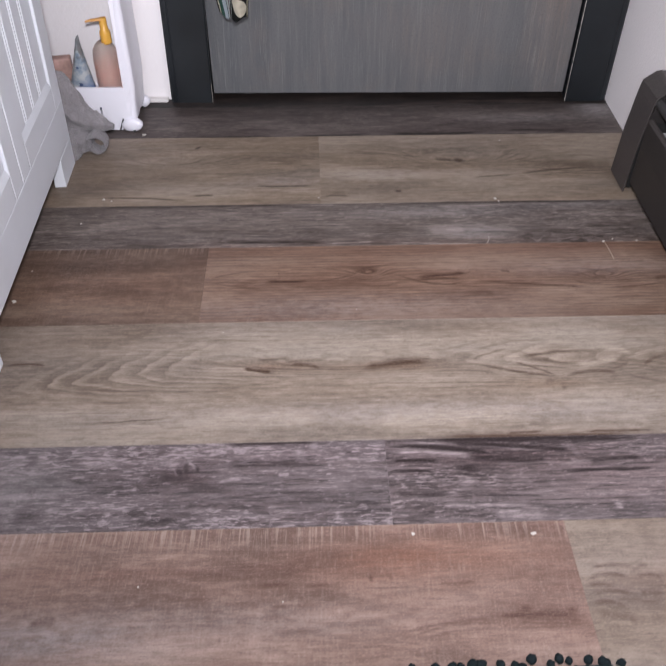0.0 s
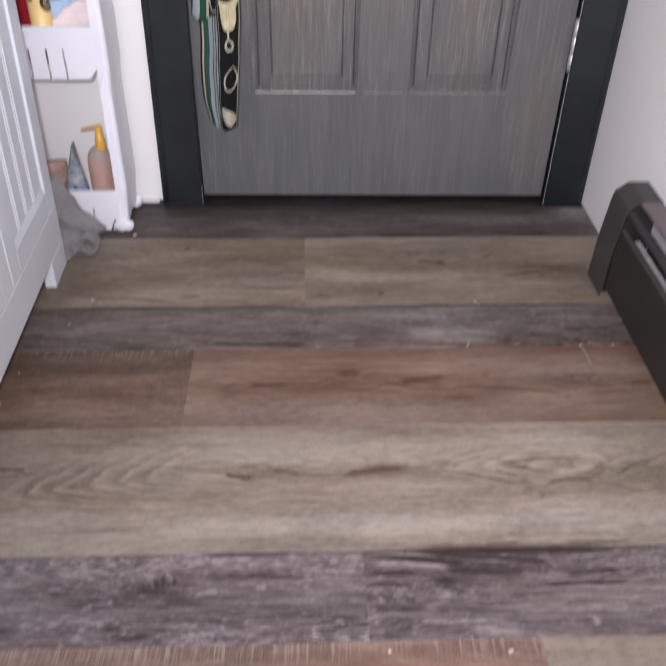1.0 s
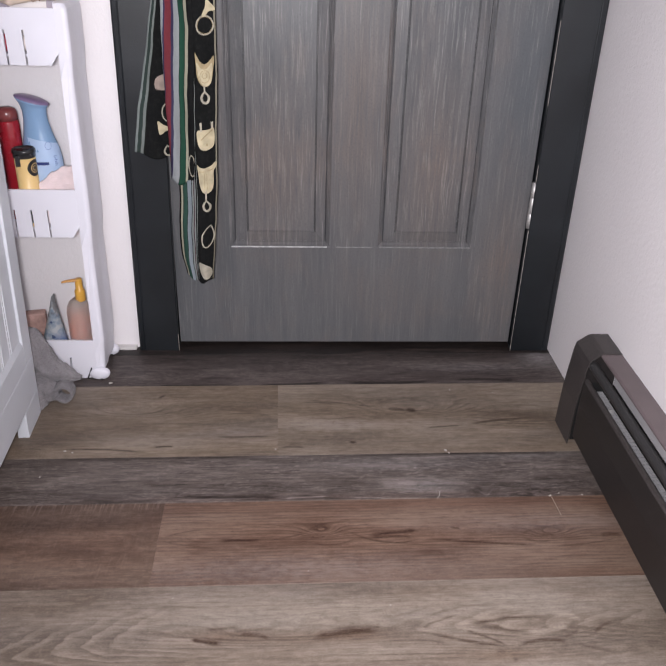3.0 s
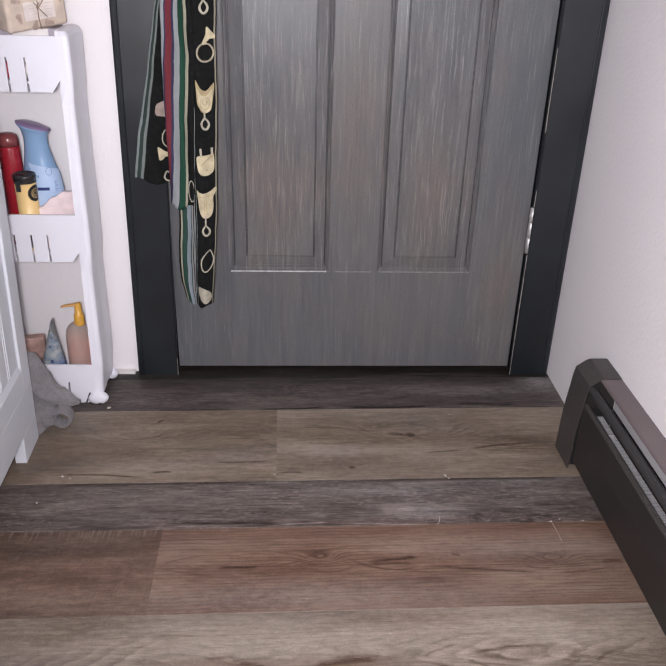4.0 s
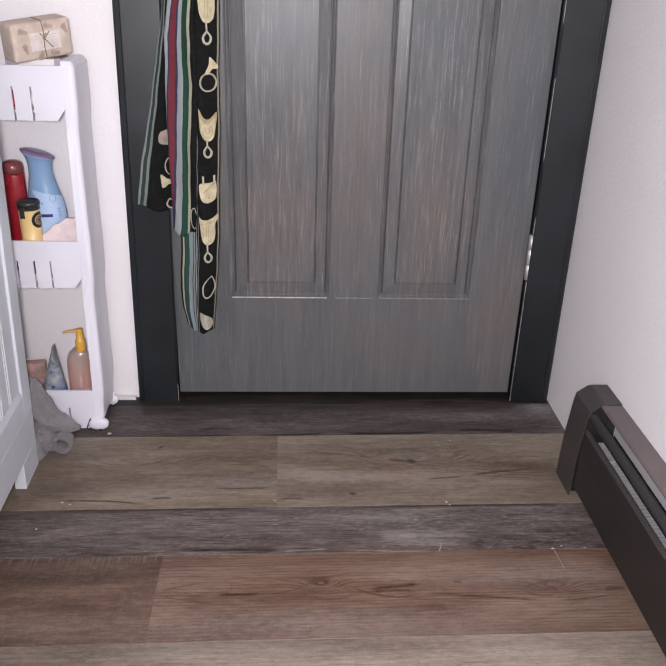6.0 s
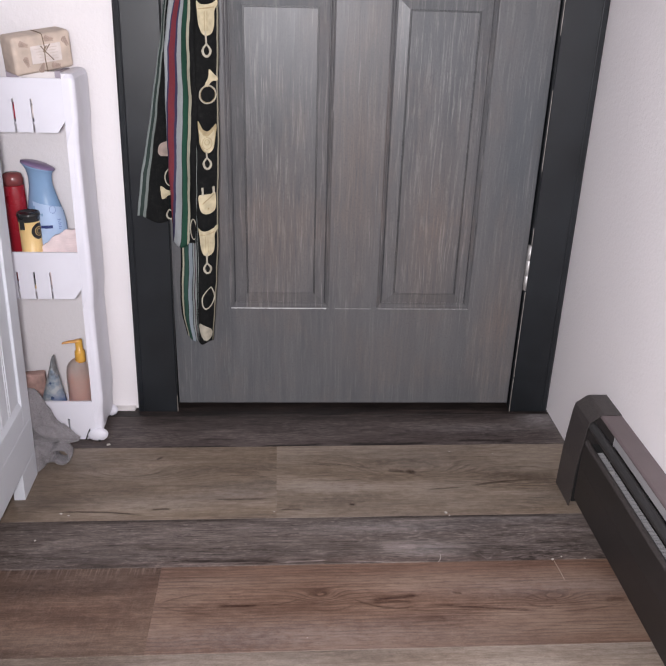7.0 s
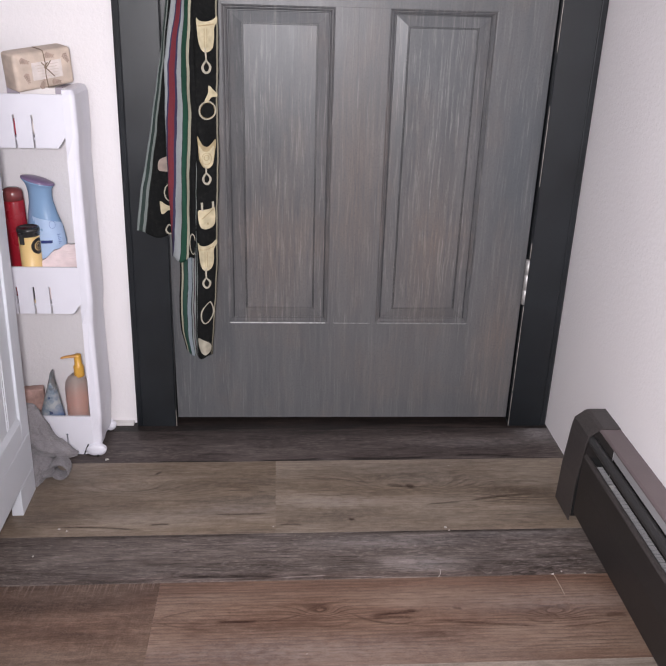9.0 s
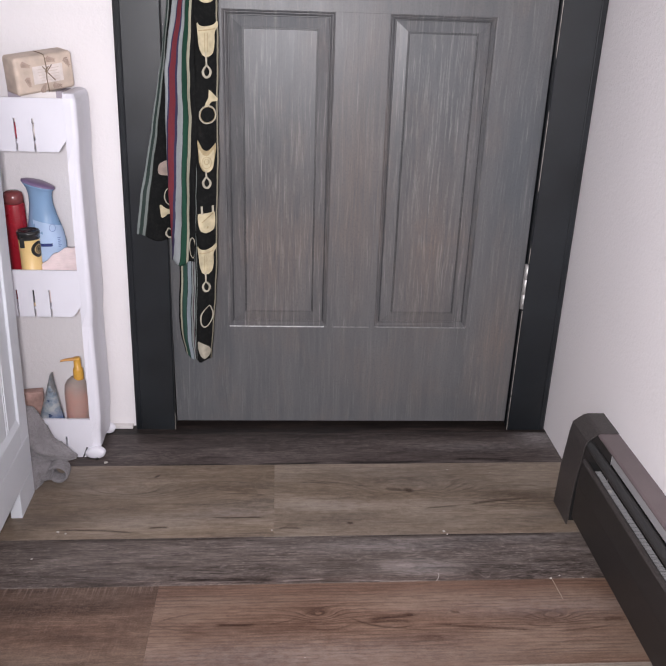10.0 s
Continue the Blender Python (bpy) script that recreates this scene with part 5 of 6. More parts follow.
pump = part("pump_collar", lathe([(0.0102, 0.16), (0.0106, 0.162), (0.0104, 0.182), (0.0095, 0.1845), (0.0075, 0.186), (0.0073, 0.206), (0.0068, 0.209), (0.003, 0.2098)], PX, BY, 24), amber, soap_bottle, "yellow pump", True)
rings = []
for f in [i / 8 for i in range(9)]:
    x, z = PX + 0.003 - 0.034 * f, 0.2064 + 0.0008 * f - 0.002 * f ** 4
    hy, hz = 0.0065 - 0.0035 * f, 0.0036 - 0.0016 * f
    rings.append([(x, BY - 0.01 * f + hy * math.cos(2 * math.pi * i / 12), z + hz * math.sin(2 * math.pi * i / 12)) for i in range(12)])
part("nozzle", loft(rings), plain("orange_nozzle_plastic", (0.68, 0.34, 0.1), 0.35, var=0.06, bump=0.03), pump, "", True)

cream_tube = thing("cream_tube", "blue and white squeeze tube standing crimp up", "tube")
rings = []
for f in [i / 10 for i in range(11)]:
    z = T3 + 0.147 * f
    hx, hy = 0.035 * (1 - f) + 0.0012, 0.022 * (1 - f) * 0.9 + 0.012 * f
    cx = -0.632 + 0.012 * f
    rings.append([(cx + hx * math.cos(2 * math.pi * i / 20), -0.1 + hy * math.sin(2 * math.pi * i / 20), z) for i in range(20)])
g = Graph("printed_tube")
x, y, z = g.coords()
blotch = g.noise(scale=62.0, detail=4, rough=0.6)
col = g.ramp(blotch, [(0.34, (0.13, 0.18, 0.24)), (0.48, (0.27, 0.31, 0.35)), (0.62, (0.4, 0.41, 0.42))])
inkx = g.m("ADD", g.m("MULTIPLY", g.m("ADD", x, 0.626), 40.0), g.m("MULTIPLY", g.m("SUBTRACT", blotch, 0.5), 4.5))
low = g.ramp(z, [(0.075, 1.0), (0.1, 0.0)])
col = g.mix(g.m("MULTIPLY", g.ramp(inkx, [(0.02, 0.0), (0.3, 1.0)]), low), col, (0.07, 0.12, 0.27))
smut = g.noise(scale=95.0, detail=3)
tip = g.m("ADD", smut, g.m("MULTIPLY", g.m("SUBTRACT", z, 0.125), 6.0))
col = g.mix(g.ramp(tip, [(0.56, 0.0), (0.68, 0.8)]), col, (0.14, 0.14, 0.14))
part("tube_body", loft(rings), g.finish(col, 0.35), cream_tube, "", True)
ink = plain("dark_blue_print", (0.05, 0.08, 0.17), 0.4, var=0.4, scale=140)
for zz, dx, w, h in ((0.122, -0.002, 0.004, 0.005), (0.088, 0.001, 0.005, 0.009), (0.07, 0.005, 0.007, 0.012), (0.054, 0.004, 0.009, 0.009), (0.042, 0.01, 0.008, 0.006)):
    f = (zz - T3) / 0.147
    cx, hx, hy = -0.632 + 0.012 * f, 0.035 * (1 - f) + 0.0012, 0.022 * (1 - f) * 0.9 + 0.012 * f
    bm = bmesh.new()
    bm.faces.new([bm.verts.new((cx + dx + w * math.cos(t) * (0.7 + 0.3 * math.sin(3 * t + zz * 90)), -0.1006 - hy * math.sqrt(max(0.05, 1 - ((dx + w * math.cos(t)) / hx) ** 2)), zz + h * 0.5 * math.sin(t))) for t in [2 * math.pi * k / 14 for k in range(14)]])
    part("printed_mark", bm, ink, cream_tube)

carton2 = thing("brown_carton", "small brown cardboard carton in the bottom tray", "carton", pose(-0.678, -0.08, T3, 0, 0, 12))
part("carton_body", box(-0.034, 0.03, -0.012, 0.012, 0.0, 0.098, 0.003), plain("brown_card", (0.4, 0.25, 0.215), 0.6, var=0.4, scale=55, bump=0.6, fine=80), carton2)

# ---- printed towel over the lever ----
cloth_black = (0.006, 0.0065, 0.0065)
PALE, GREEN, CREAM, WINE, NAVY, SLATE = (0.27, 0.3, 0.285), (0.018, 0.068, 0.043), (0.4, 0.385, 0.29), (0.165, 0.03, 0.04), (0.042, 0.036, 0.08), (0.29, 0.31, 0.32)


def stripes(name, bands):
    """Woven cloth with lengthwise stripes, across the cloth's own width."""
    g = Graph(name)
    uv = g.tree.nodes.new("ShaderNodeUVMap")
    uv.uv_map = "cloth"
    s = g.node("ShaderNodeSeparateXYZ", Vector=uv.outputs[0])
    wob = g.noise(scale=40.0, detail=2)
    u = g.m("ADD", s.outputs[0], g.m("MULTIPLY", g.m("SUBTRACT", wob, 0.5), 0.045))
    col = g.ramp(u, bands, "CONSTANT")
    weave = g.noise(scale=900.0, detail=2)
    fade = g.noise(scale=30.0, detail=3)
    col = g.mix(g.m("MULTIPLY", fade, 0.12), col, (0.05, 0.05, 0.05))
    col = g.mix(g.m("MULTIPLY", weave, 0.35), col, cloth_black)
    rub = g.noise(scale=130.0, detail=4, rough=0.7)
    col = g.mix(g.ramp(rub, [(0.5, 0.0), (0.75, 0.07)]), col, (0.12, 0.115, 0.1))
    creases = g.noise(scale=55.0, detail=3)
    g.bump(g.m("ADD", g.m("MULTIPLY", weave, 0.25), g.m("MULTIPLY", creases, 2.5)), 0.6, 0.002)
    return g.finish(col, 0.9, 0.0, 0.08)


class Strip:
    """A hanging width of cloth: rows of (z, left, right), with lengthwise folds."""

    def __init__(self, rows, y, folds, depth, phase=0.0, tuck=0.0, roll=0.0, twist=0.0):
        self.roll, self.twist = roll, twist
        self.rows, self.y, self.folds, self.depth, self.phase, self.tuck = rows, y, folds, depth, phase, tuck

    def at(self, u, f, lift=0.0):
        t = f * (len(self.rows) - 1)
        i = min(int(t), len(self.rows) - 2)
        k = t - i
        k = k * k * (3 - 2 * k) * 0.5 + k * 0.5
        (z0, l0, r0), (z1, l1, r1) = self.rows[i], self.rows[i + 1]
        z, l, r = z0 + (z1 - z0) * k, l0 + (l1 - l0) * k, r0 + (r1 - r0) * k
        wob = 0.0007 * math.sin(z * 29 + self.phase * 3) + 0.0004 * math.sin(z * 87 + u * 4)
        y = self.y + self.depth * math.sin(self.folds * math.pi * u + self.phase + 2.5 * z) + self.tuck * abs(u - 0.5) ** 2 * 4 + 0.002 * math.sin(z * 33 + u * 5)
        return Vector((l + (r - l) * u + wob, y - lift, z + self.sag(u, f)))

    def sag(self, u, f):
        return 0.006 * math.sin(math.pi * u * 1.0) * -f ** 3 + 0.004 * math.sin(7 * u + self.phase) * f ** 6

    def mesh(self, nu=26, nf=90):
        bm = bmesh.new()
        uv = bm.loops.layers.uv.new("cloth")
        grid = [[bm.verts.new(self.at(i / nu, j / nf)) for i in range(nu + 1)] for j in range(nf + 1)]
        for j in range(nf):
            for i in range(nu):
                face = bm.faces.new((grid[j][i], grid[j][i + 1], grid[j + 1][i + 1], grid[j + 1][i]))
                for loop, (a, b) in zip(face.loops, ((i, j), (i + 1, j), (i + 1, j + 1), (i, j + 1))):
                    over = self.roll * (b / nf) ** 5
                    turned = self.twist * (1 - b / nf) ** 3
                    loop[uv].uv = (over + (1 - over) * a / nu - turned, b / nf)
        return bm


towel = thing("printed_towel", "black towel with striped bands and cream motifs over the lever", "towel")


def hang(name, strip, mat, label=""):
    ob = part(name, strip.mesh(), mat, towel, label, True)
    s = ob.modifiers.new("thickness", "SOLIDIFY")
    s.thickness, s.offset = 0.003, 0
    return ob


tail = Strip([(0.975, -0.345, -0.31), (0.9, -0.35, -0.325), (0.79, -0.3665, -0.33), (0.64, -0.398, -0.335), (0.55, -0.417, -0.34), (0.468, -0.431, -0.352)], -0.068, 2.2, 0.005, 0.4)
back = Strip([(0.975, -0.335, -0.3), (0.75, -0.335, -0.28), (0.42, -0.348, -0.3), (0.3, -0.3535, -0.305), (0.25, -0.351, -0.306), (0.211, -0.344, -0.309)], -0.074, 3.2, 0.004, 1.0)
mid = Strip([(0.975, -0.324, -0.303), (0.93, -0.331, -0.301), (0.9, -0.3365, -0.3005), (0.85, -0.344, -0.3005), (0.79, -0.354, -0.3005), (0.68, -0.359, -0.301), (0.55, -0.3585, -0.309), (0.423, -0.3585, -0.3155)], -0.089, 2.4, 0.006, 2.2, 0.0, 0.36, 0.28)
side = Strip([(0.975, -0.305, -0.26), (0.9, -0.307, -0.258), (0.68, -0.308, -0.263), (0.43, -0.314, -0.272), (0.3, -0.318, -0.281), (0.209, -0.321, -0.29)], -0.083, 1.0, 0.008, math.pi, 0.006)
tail_ob = hang("left_tail", tail, stripes("tail_stripes", [(0.0, (0.23, 0.26, 0.25)), (0.06, (0.035, 0.052, 0.046)), (0.16, (0.21, 0.235, 0.22)), (0.23, (0.03, 0.035, 0.03)), (0.245, cloth_black)]), "black tail with a green and pale border")
hang("lower_fold", back, stripes("lower_stripes", [(0.0, cloth_black), (0.08, CREAM), (0.16, (0.02, 0.03, 0.025)), (0.17, (0.026, 0.066, 0.05)), (0.32, (0.02, 0.03, 0.025)), (0.335, (0.25, 0.29, 0.32)), (0.47, (0.02, 0.022, 0.022)), (0.5, (0.27, 0.3, 0.29)), (0.57, (0.07, 0.03, 0.04)), (0.62, (0.28, 0.31, 0.3)), (0.73, (0.03, 0.04, 0.036)), (0.78, (0.3, 0.32, 0.3)), (0.84, cloth_black)]), "green and pale striped lower fold")
mid_ob = hang("striped_fold", mid, stripes("mid_stripes", [(0.0, SLATE), (0.1, NAVY), (0.14, WINE), (0.3, NAVY), (0.365, SLATE), (0.525, (0.012, 0.03, 0.022)), (0.54, GREEN), (0.705, (0.012, 0.03, 0.022)), (0.725, CREAM), (0.82, cloth_black)]), "red, navy, green and pale striped fold")
side_ob = hang("motif_fold", side, stripes("side_cloth", [(0.0, cloth_black), (0.06, PALE), (0.085, cloth_black), (0.91, (0.26, 0.24, 0.18)), (0.97, cloth_black)]), "black fold with cream printed motifs")

print_cream = plain("cream_print", (0.5, 0.435, 0.29), 0.85, var=0.25, scale=70, bump=0.3, fine=900, spec=0.2)
print_pale = plain("pale_print", (0.38, 0.35, 0.28), 0.85, var=0.25, scale=70, bump=0.3, fine=900, spec=0.2)


def on_cloth(strip, x, z, lift):
    """The place on a strip's face at x, z."""
    f0, f1 = 0.0, 1.0
    for _ in range(22):
        f = (f0 + f1) / 2
        if strip.at(0.5, f).z > z:
            f0 = f
        else:
            f1 = f
    a, b = strip.at(0.0, f), strip.at(1.0, f)
    u = min(0.985, max(0.015, (x - a.x) / (b.x - a.x)))
    p = strip.at(u, f, lift)
    return Vector((p.x, p.y, z))


def blob(strip, cx, cz, outline, mat, parent, angle=0.0, lift=0.003):
    bm = bmesh.new()
    ca, sa = math.cos(radians(angle)), math.sin(radians(angle))
    spin = [(cx + ca * p - sa * q, cz + sa * p + ca * q) for p, q in outline]
    rings = [[bm.verts.new(on_cloth(strip, cx + (p - cx) * k, cz + (q - cz) * k, lift)) for p, q in spin] for k in (1.0, 0.66, 0.33)]
    n = len(spin)
    for a, b in zip(rings, rings[1:]):
        for i in range(n):
            bm.faces.new((a[i], a[(i + 1) % n], b[(i + 1) % n], b[i]))
    bm.faces.new(rings[2])
    part("printed_motif", bm, mat, parent)


def ring(strip, cx, cz, rx, rz, w, mat, parent, angle=0.0, point=0.0, lift=0.003):
    bm = bmesh.new()
    n = 26
    ca, sa = math.cos(radians(angle)), math.sin(radians(angle))
    loops = []
    for k in (1.0, -1.0):
        row = []
        for i in range(n):
            a = 2 * math.pi * i / n
            pinch = 1 - point * max(0.0, math.sin(a)) ** 1.5
            p, q = (rx + k * w / 2) * math.cos(a) * pinch, (rz + k * w / 2) * math.sin(a)
            row.append(bm.verts.new(on_cloth(strip, cx + ca * p - sa * q, cz + sa * p + ca * q, lift)))
        loops.append(row)
    for i in range(n):
        bm.faces.new((loops[0][i], loops[0][(i + 1) % n], loops[1][(i + 1) % n], loops[1][i]))
    part("printed_motif", bm, mat, parent)


def smooth_loop(pts, n=4):
    """A rounded outline through the points."""
    out = []
    m = len(pts)
    for i in range(m):
        p0, p1, p2, p3 = (Vector(pts[(i + k) % m]) for k in (-1, 0, 1, 2))
        for j in range(n):
            t = j / n
            q = 0.5 * (2 * p1 + (p2 - p0) * t + (2 * p0 - 5 * p1 + 4 * p2 - p3) * t * t + (3 * p1 - p0 - 3 * p2 + p3) * t ** 3)
            out.append((q.x, q.y))
    return out


def saddle(w, h):
    """A saddle seen from the side: tall cantle, peaked pommel, pear-shaped flap."""
    return smooth_loop([(p * w, q * h) for p, q in ((-0.5, 0.62), (-0.3, 0.36), (0.02, 0.24), (0.3, 0.36), (0.5, 0.48), (0.52, 0.3), (0.44, 0.02), (0.36, -0.3), (0.12, -0.5), (-0.2, -0.46), (-0.42, -0.2), (-0.48, 0.2))])


def pouch(w, h):
    """A saddle bag: flat mouth, round foot, a strap wing to one side."""
    return smooth_loop([(p * w, q * h) for p, q in ((-0.46, 0.52), (-0.3, 0.44), (0.0, 0.42), (0.32, 0.48), (0.52, 0.58), (0.55, 0.44), (0.38, 0.24), (0.37, -0.1), (0.28, -0.38), (0.04, -0.5), (-0.22, -0.45), (-0.37, -0.18), (-0.42, 0.16))])


def bell(w, h, flip=1):
    """The flared end of a hunting horn."""
    return smooth_loop([(flip * p * w, q * h) for p, q in ((-0.5, 0.5), (-0.1, 0.22), (0.3, 0.14), (0.5, 0.02), (0.4, -0.14), (0.0, -0.18), (-0.2, -0.42), (-0.38, -0.46), (-0.46, 0.0))])


def stirrup(strip, cx, cz, mat, ob):
    ring(strip, cx, cz, 0.0068, 0.0105, 0.0042, mat, ob, 0, 0.72)
    blob(strip, cx, cz + 0.022, [(-0.0016, 0.014), (0.0016, 0.014), (0.0014, -0.012), (-0.0014, -0.012)], mat, ob)


print_shade = plain("tan_print", (0.36, 0.29, 0.17), 0.85, var=0.25, scale=70, bump=0.3, fine=900, spec=0.2)
for cz, cx, drop, bag in ((0.836, -0.2795, 0.053, True), (0.627, -0.2855, 0.047, False), (0.424, -0.2925, 0.054, True)):
    if bag:
        blob(side, cx, cz, pouch(0.036, 0.056), print_cream, side_ob)
        blob(side, cx, cz + 0.016, [(-0.014, -0.0008), (0.014, 0.003), (0.014, 0.0044), (-0.014, 0.0008)], print_shade, side_ob, 0, 0.0042)
        for dx in (-0.0022, 0.0022):
            blob(side, cx - 0.001 + dx, cz - 0.004, [(-0.0005, 0.016), (0.0005, 0.016), (0.0005, -0.016), (-0.0005, -0.016)], print_shade, side_ob, 0, 0.0042)
    else:
        blob(side, cx, cz, saddle(0.032, 0.054), print_shade, side_ob)
        blob(side, cx + 0.001, cz - 0.006, saddle(0.026, 0.04), print_cream, side_ob, 6, 0.0038)
        ring(side, cx, cz - 0.009, 0.0085, 0.011, 0.0012, print_shade, side_ob, 0, 0, 0.0044)
        ring(side, cx, cz - 0.007, 0.004, 0.005, 0.0012, print_shade, side_ob, 0, 0, 0.0046)
    stirrup(side, cx - 0.002, cz - drop, print_pale, side_ob)
ring(side, -0.282, 0.706, 0.0145, 0.016, 0.002, print_pale, side_ob)
ring(side, -0.282, 0.706, 0.0128, 0.0142, 0.0008, print_shade, side_ob)
blob(side, -0.2775, 0.7315, bell(0.029, 0.023, -1), print_cream, side_ob, 52)
blob(side, -0.29, 0.504, smooth_loop([(-0.0155, 0.014), (-0.006, 0.016), (0.006, 0.016), (0.015, 0.018), (0.0155, -0.004), (0.012, -0.018), (0.0, -0.023), (-0.011, -0.018), (-0.0155, -0.004)]), print_cream, side_ob)
for dx in (-0.0075, 0.0125):
    blob(side, -0.29 + dx, 0.526, [(-0.002, 0.008), (0.002, 0.008), (0.0018, -0.008), (-0.0018, -0.008)], print_pale, side_ob)
blob(side, -0.288, 0.511, [(-0.014, -0.001), (0.014, -0.001), (0.014, 0.0006), (-0.014, 0.0006)], print_shade, side_ob, 38, 0.0046)
blob(side, -0.2885, 0.492, [(-0.0014, 0.002), (0.0014, 0.002), (0.0014, -0.002), (-0.0014, -0.002)], print_shade, side_ob, 0, 0.0046)
ring(side, -0.279, 0.92, 0.013, 0.016, 0.012, print_cream, side_ob)
ring(side, -0.295, 0.305, 0.0115, 0.023, 0.0028, print_pale, side_ob, -14, 0.6)
blob(side, -0.3035, 0.228, smooth_loop([(-0.012, 0.02), (0.002, 0.016), (0.012, 0.004), (0.011, -0.011), (0.0, -0.017), (-0.01, -0.006)]), print_pale, side_ob)
blob(tail, -0.364, 0.604, smooth_loop([(-0.016, -0.004), (-0.012, 0.008), (-0.001, 0.014), (0.013, 0.016), (0.016, -0.002), (0.012, -0.015), (-0.004, -0.014), (-0.014, -0.012)]), plain("rose_print", (0.3, 0.235, 0.2), 0.85, var=0.25, scale=70), tail_ob)
ring(tail, -0.3595, 0.548, 0.0115, 0.0175, 0.0022, print_pale, tail_ob)
blob(tail, -0.3655, 0.517, bell(0.032, 0.026), print_cream, tail_ob, -8)
ring(tail, -0.3655, 0.474, 0.007, 0.0095, 0.0032, print_pale, tail_ob, 12, 0.6)
ring(mid, -0.318, 0.452, 0.006, 0.02, 0.0022, print_pale, mid_ob)

# ---- grey cloth slumped beside the cabinet ----
g = Graph("grey_terry")
nap = g.noise(scale=330.0, detail=4, rough=0.7)
shade = g.noise(scale=16.0, detail=3)
crease = g.noise(scale=48.0, detail=2)
g.bump(g.m("ADD", nap, g.m("MULTIPLY", crease, 2.0)), 1.0, 0.003)
loops = g.mix(g.ramp(nap, [(0.36, 0.5), (0.52, 0.0)]), g.ramp(shade, [(0.3, (0.175, 0.162, 0.172)), (0.7, (0.275, 0.258, 0.27))]), (0.1, 0.09, 0.092))
mat_terry = g.finish(loops, 0.95, 0.0, 0.1, Sheen_Weight=0.3)


def drape(path, n=64, seed=1.0, cap=True):
    """A folded length of cloth: path rows are (x, y, z, half width, half depth)."""
    rings = []
    m = len(path)
    steps = (m - 1) * 11
    for j in range(steps + 1):
        t = j / steps * (m - 1)
        i = min(int(t), m - 2)
        k = t - i
        p0, p1, p2, p3 = (path[min(max(i + q, 0), m - 1)] for q in (-1, 0, 1, 2))
        c = [0.5 * (2 * b1 + (b2 - b0) * k + (2 * b0 - 5 * b1 + 4 * b2 - b3) * k * k + (3 * b1 - b0 - 3 * b2 + b3) * k ** 3) for b0, b1, b2, b3 in zip(p0, p1, p2, p3)]
        d = Vector([0.5 * ((b2 - b0) + 2 * (2 * b0 - 5 * b1 + 4 * b2 - b3) * k + 3 * (3 * b1 - b0 - 3 * b2 + b3) * k * k) for b0, b1, b2, b3 in zip(p0[:3], p1[:3], p2[:3], p3[:3])]).normalized()
        side_v = d.cross(Vector((0, -1, 0))).normalized()
        depth_v = d.cross(side_v)
        row = []
        for a in [2 * math.pi * q / n for q in range(n)]:
            w = 1 + 0.06 * math.sin(4 * a + seed + 0.7 * t) + 0.03 * math.sin(9 * a - t)
            p = Vector(c[:3]) + side_v * (c[3] * w * math.cos(a)) + depth_v * (c[4] * w * math.sin(a))
            lump = 0.0075 * noise.noise(p * 34.0) + 0.0035 * noise.noise(p * 95.0) + 0.0012 * noise.noise(p * 330.0)
            p += (side_v * math.cos(a) + depth_v * math.sin(a)) * lump * min(1.0, c[3] / 0.02)
            p.z = max(p.z, 0.001)
            row.append(p)
        rings.append(row)
    return loft(rings, cap)


cloth = thing("grey_cloth", "crumpled grey terry cloth slumped between cabinet and cart", "cloth")
part("upper_fold", drape([(-0.69, -0.2, 0.15, 0.03, 0.03), (-0.668, -0.2, 0.12, 0.042, 0.03), (-0.642, -0.205, 0.09, 0.04, 0.03), (-0.61, -0.21, 0.068, 0.026, 0.024), (-0.578, -0.212, 0.054, 0.015, 0.015), (-0.551, -0.212, 0.048, 0.005, 0.006)], seed=1.0), mat_terry, cloth, "", True)
lower = part("lower_fold", drape([(-0.665, -0.25, 0.004, 0.022, 0.026), (-0.65, -0.243, 0.014, 0.032, 0.034), (-0.63, -0.226, 0.024, 0.03, 0.028), (-0.612, -0.222, 0.024, 0.025, 0.02), (-0.602, -0.22, 0.022, 0.021, 0.014), (-0.596, -0.22, 0.022, 0.016, 0.008)], seed=2.4, cap=False), mat_terry, cloth, "open rolled lower fold", True)
roll = lower.modifiers.new("thickness", "SOLIDIFY")
roll.thickness, roll.offset = 0.0045, -1

rings = []
for j in range(29):
    f = j / 28
    w = radians(140 - 295 * f)
    rad = 0.0165 + 0.002 * math.sin(5 * f) - 0.005 * max(0.0, f - 0.75) * 4
    c = Vector((-0.586 + rad * math.cos(w) * 1.08, -0.226 - 0.004 * f, 0.0225 + rad * math.sin(w)))
    out_v = Vector((math.cos(w), 0, math.sin(w)))
    hem = 0.0045 + 0.0012 * math.sin(9 * f)
    row = []
    for q in range(12):
        s = 2 * math.pi * q / 12
        p = c + out_v * (hem * math.cos(s)) + Vector((0, 1, 0)) * (0.016 * math.sin(s))
        p.z = max(p.z, 0.0008)
        row.append(p)
    rings.append(row)
part("rolled_hem", loft(rings), mat_terry, cloth, "open curled hem", True)

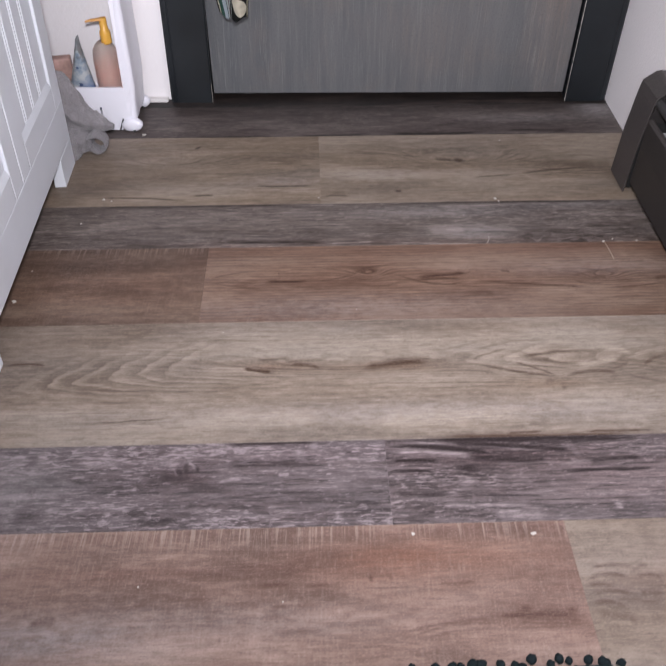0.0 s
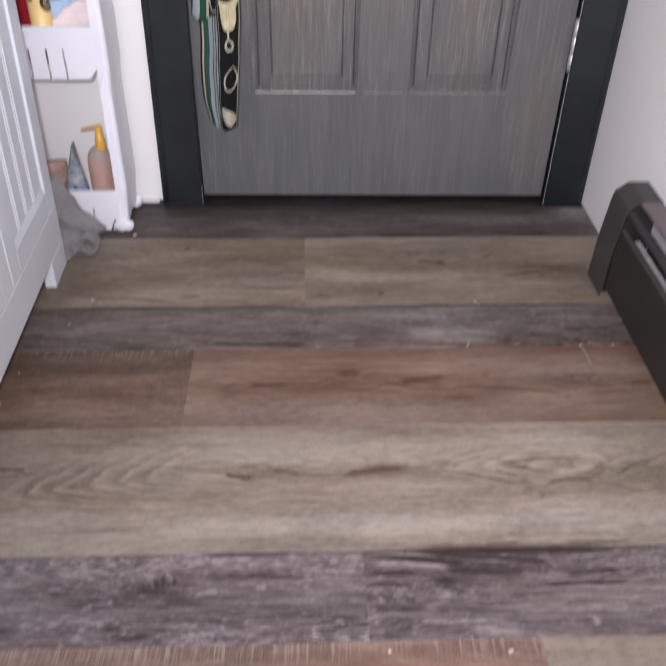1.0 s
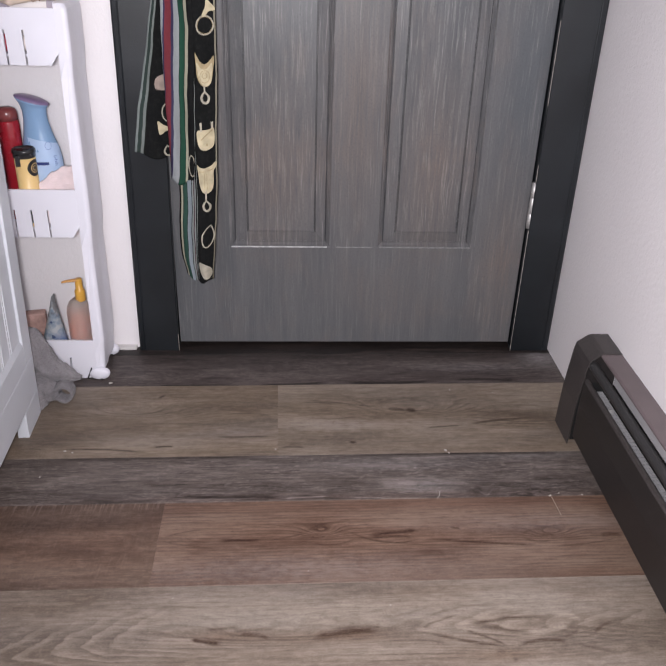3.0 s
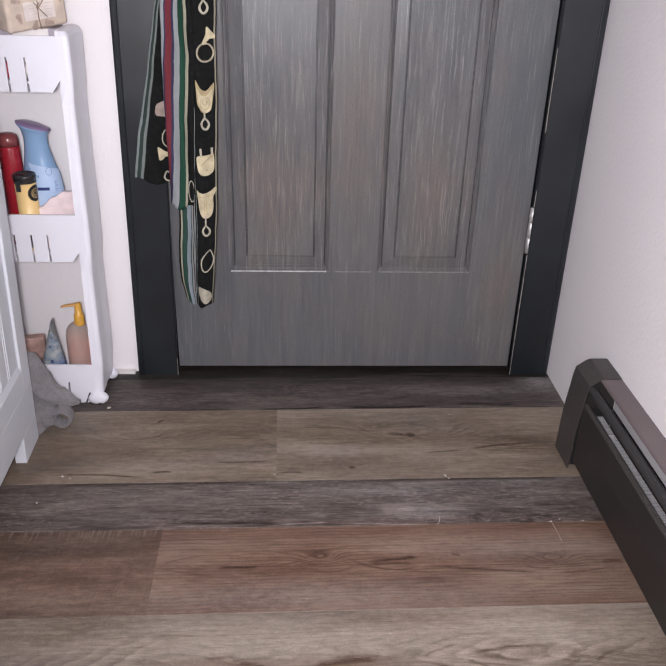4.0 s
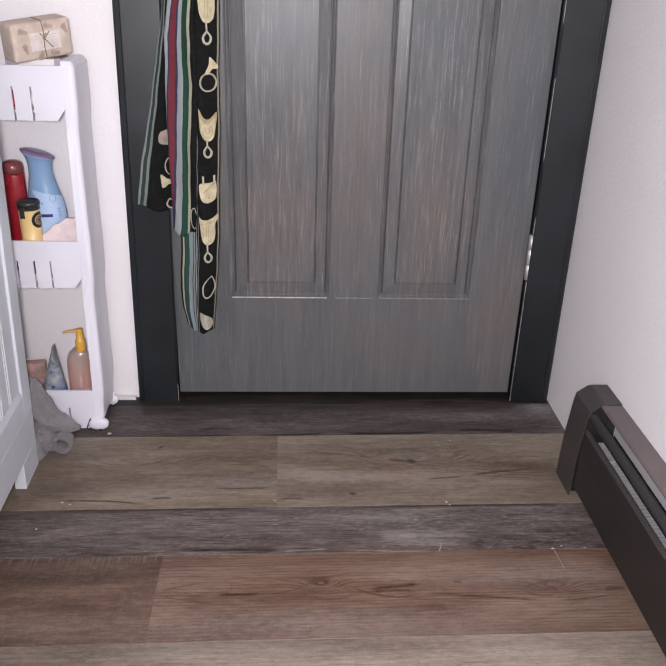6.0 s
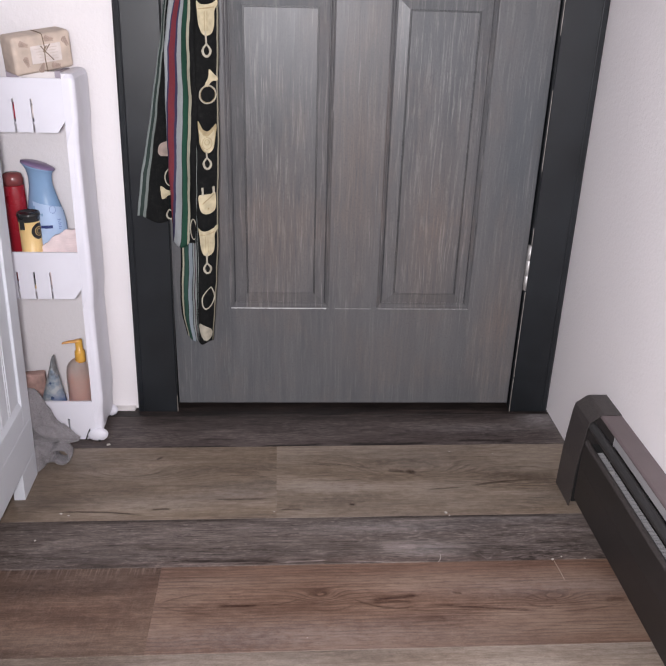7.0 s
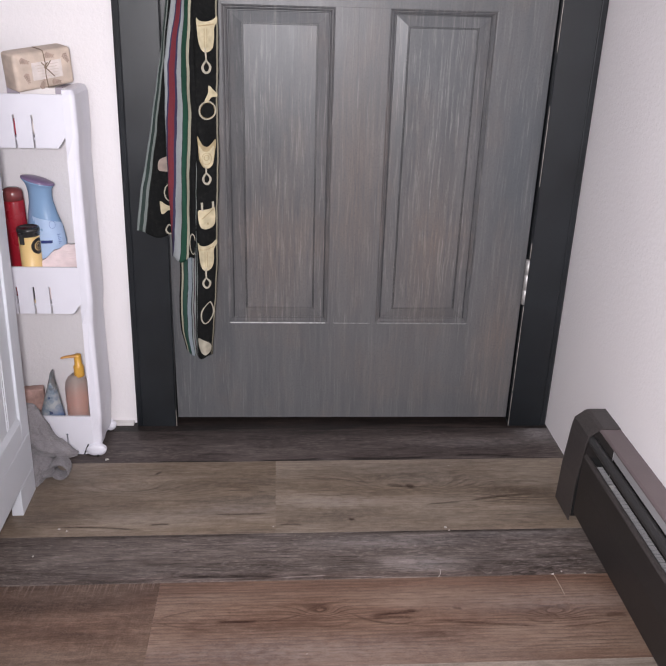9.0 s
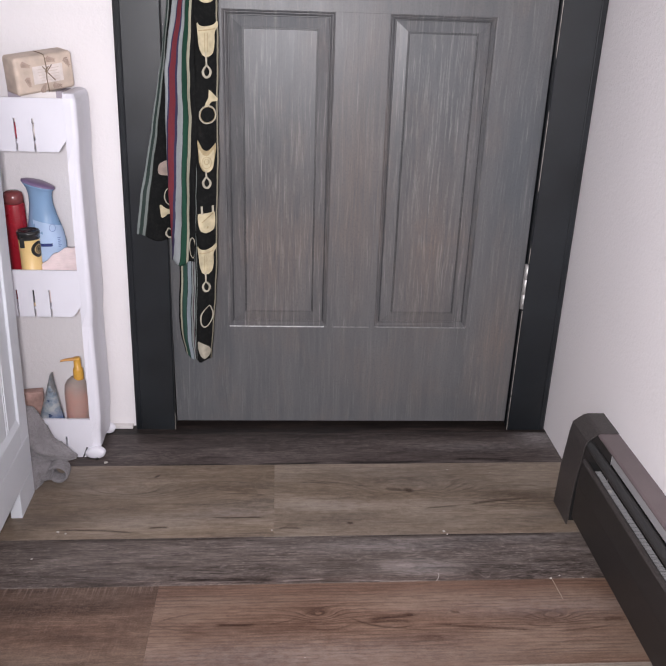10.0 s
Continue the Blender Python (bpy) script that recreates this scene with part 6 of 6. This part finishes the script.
# ---- bath mat at the camera's feet ----
mat_mat = plain("teal_black_chenille", (0.009, 0.0145, 0.017), 0.9, var=0.3, scale=80, bump=0.8, fine=600, spec=0.15)
bath_mat = thing("bath_mat", "dark teal chenille bath mat with bobbled pile", "bath mat", pose(-0.278, -1.512, 0.0, 0, 0, 2.2))
part("backing", box(-0.43, 0.425, -0.25, 0.238, 0.001, 0.014, 0.005), plain("mat_backing", (0.008, 0.0165, 0.021), 0.9), bath_mat)
rnd = random.Random(3)
shape = np.random.default_rng(7)
balls = []
for k in range(4):
    bm = bmesh.new()
    bmesh.ops.create_icosphere(bm, subdivisions=2, radius=1.0)
    for v in bm.verts:
        v.co *= 1 + 0.1 * float(shape.standard_normal())
        v.co.z *= 1.2
    me = bpy.data.meshes.new("bobble")
    bm.to_mesh(me)
    bm.free()
    me.materials.append(mat_mat)
    me.shade_smooth()
    balls.append(me)
ball_v = [np.array([v.co[:] for v in me.vertices]) for me in balls]
ball_f = np.array([list(p.vertices) for p in balls[0].polygons])
all_v, all_f = [], []
for i in range(70):
    for j in range(40):
        if rnd.random() < (0.15 if j < 38 else 0.5 if i < 56 else 0.0):
            continue
        at = (-0.43 + 0.862 * (i + rnd.uniform(-0.45, 0.45)) / 69, -0.25 + 0.49 * (j + rnd.uniform(-0.45, 0.45)) / 39, 0.012 + rnd.uniform(0, 0.005))
        turn3 = Euler((rnd.uniform(-0.8, 0.8), rnd.uniform(-0.8, 0.8), rnd.uniform(0, 6)))
        size = rnd.uniform(0.0042, 0.006)
        k = rnd.randrange(4)
        if j >= 36:
            ob = new("bobble", balls[k])
            ob.parent = bath_mat
            ob.matrix_local = Matrix.LocRotScale(Vector(at), turn3, Vector((size, size, size)))
        else:
            all_f.append(ball_f + len(ball_v[0]) * len(all_v))
            all_v.append((ball_v[k] * size) @ np.array(turn3.to_matrix()).T + np.array(at))
pile = bpy.data.meshes.new("chenille")
pile.from_pydata(np.concatenate(all_v).tolist(), [], np.concatenate(all_f).tolist())
bm = bmesh.new()
bm.from_mesh(pile)
tagged(part("chenille", bm, mat_mat, bath_mat, "soft bobbled chenille", True), kind="stuff")

# ---- crumbs and scratches on the floor ----
crumb_mat = plain("pale_crumb", (0.42, 0.39, 0.36), 0.7)
rnd = random.Random(11)


def crumb(x, y, r):
    bm = bmesh.new()
    bmesh.ops.create_icosphere(bm, subdivisions=1, radius=r, matrix=Matrix.Translation((x, y, r * 0.45)) @ Matrix.Diagonal((1, rnd.uniform(0.6, 1), 0.5, 1)))
    for v in bm.verts:
        v.co += Vector((rnd.uniform(-1, 1), rnd.uniform(-1, 1), 0)) * r * 0.25
    return tagged(part("crumb", bm, crumb_mat), "tiny pale crumb lying on the floor", "crumb", group="crumbs on the floor")


for x, y, r in ((-0.628, -0.676, 0.0042), (0.09, -1.1, 0.0036), (-0.05, -1.098, 0.0026), (-0.545, -0.395, 0.003), (-0.53, -0.4, 0.0022), (-0.508, -0.162, 0.0045), (-0.575, -0.215, 0.002), (0.165, -0.4, 0.003), (0.17, -0.408, 0.0016), (0.3, -0.2, 0.0014), (0.328, -0.532, 0.003), (0.345, -0.525, 0.002), (0.385, -0.53, 0.002), (0.21, -0.19, 0.0015), (-0.57, -0.47, 0.0024), (-0.62, -0.6, 0.0016), (-0.156, -0.393, 0.0018), (-0.1, -0.7, 0.001), (0.02, -0.77, 0.0012), (0.1, -0.45, 0.0012), (-0.3, -0.75, 0.0012), (-0.36, -1.16, 0.0014), (-0.2, -1.18, 0.0012)):
    crumb(x, y, r)
tagged(part("lint_thread", tube([(0.128, -0.535, 0.0012), (0.132, -0.529, 0.0015), (0.134, -0.522, 0.002), (0.1335, -0.516, 0.0015)], 0.0005, 6), crumb_mat), "short white thread lying on the floor", "thread")
tagged(part("straw_fibre", tube([(0.329, -0.536, 0.0012), (0.3305, -0.56, 0.0018), (0.332, -0.582, 0.001)], 0.00045, 6), plain("straw", (0.36, 0.3, 0.24), 0.7)), "thin pale fibre lying on the floor", "fibre")
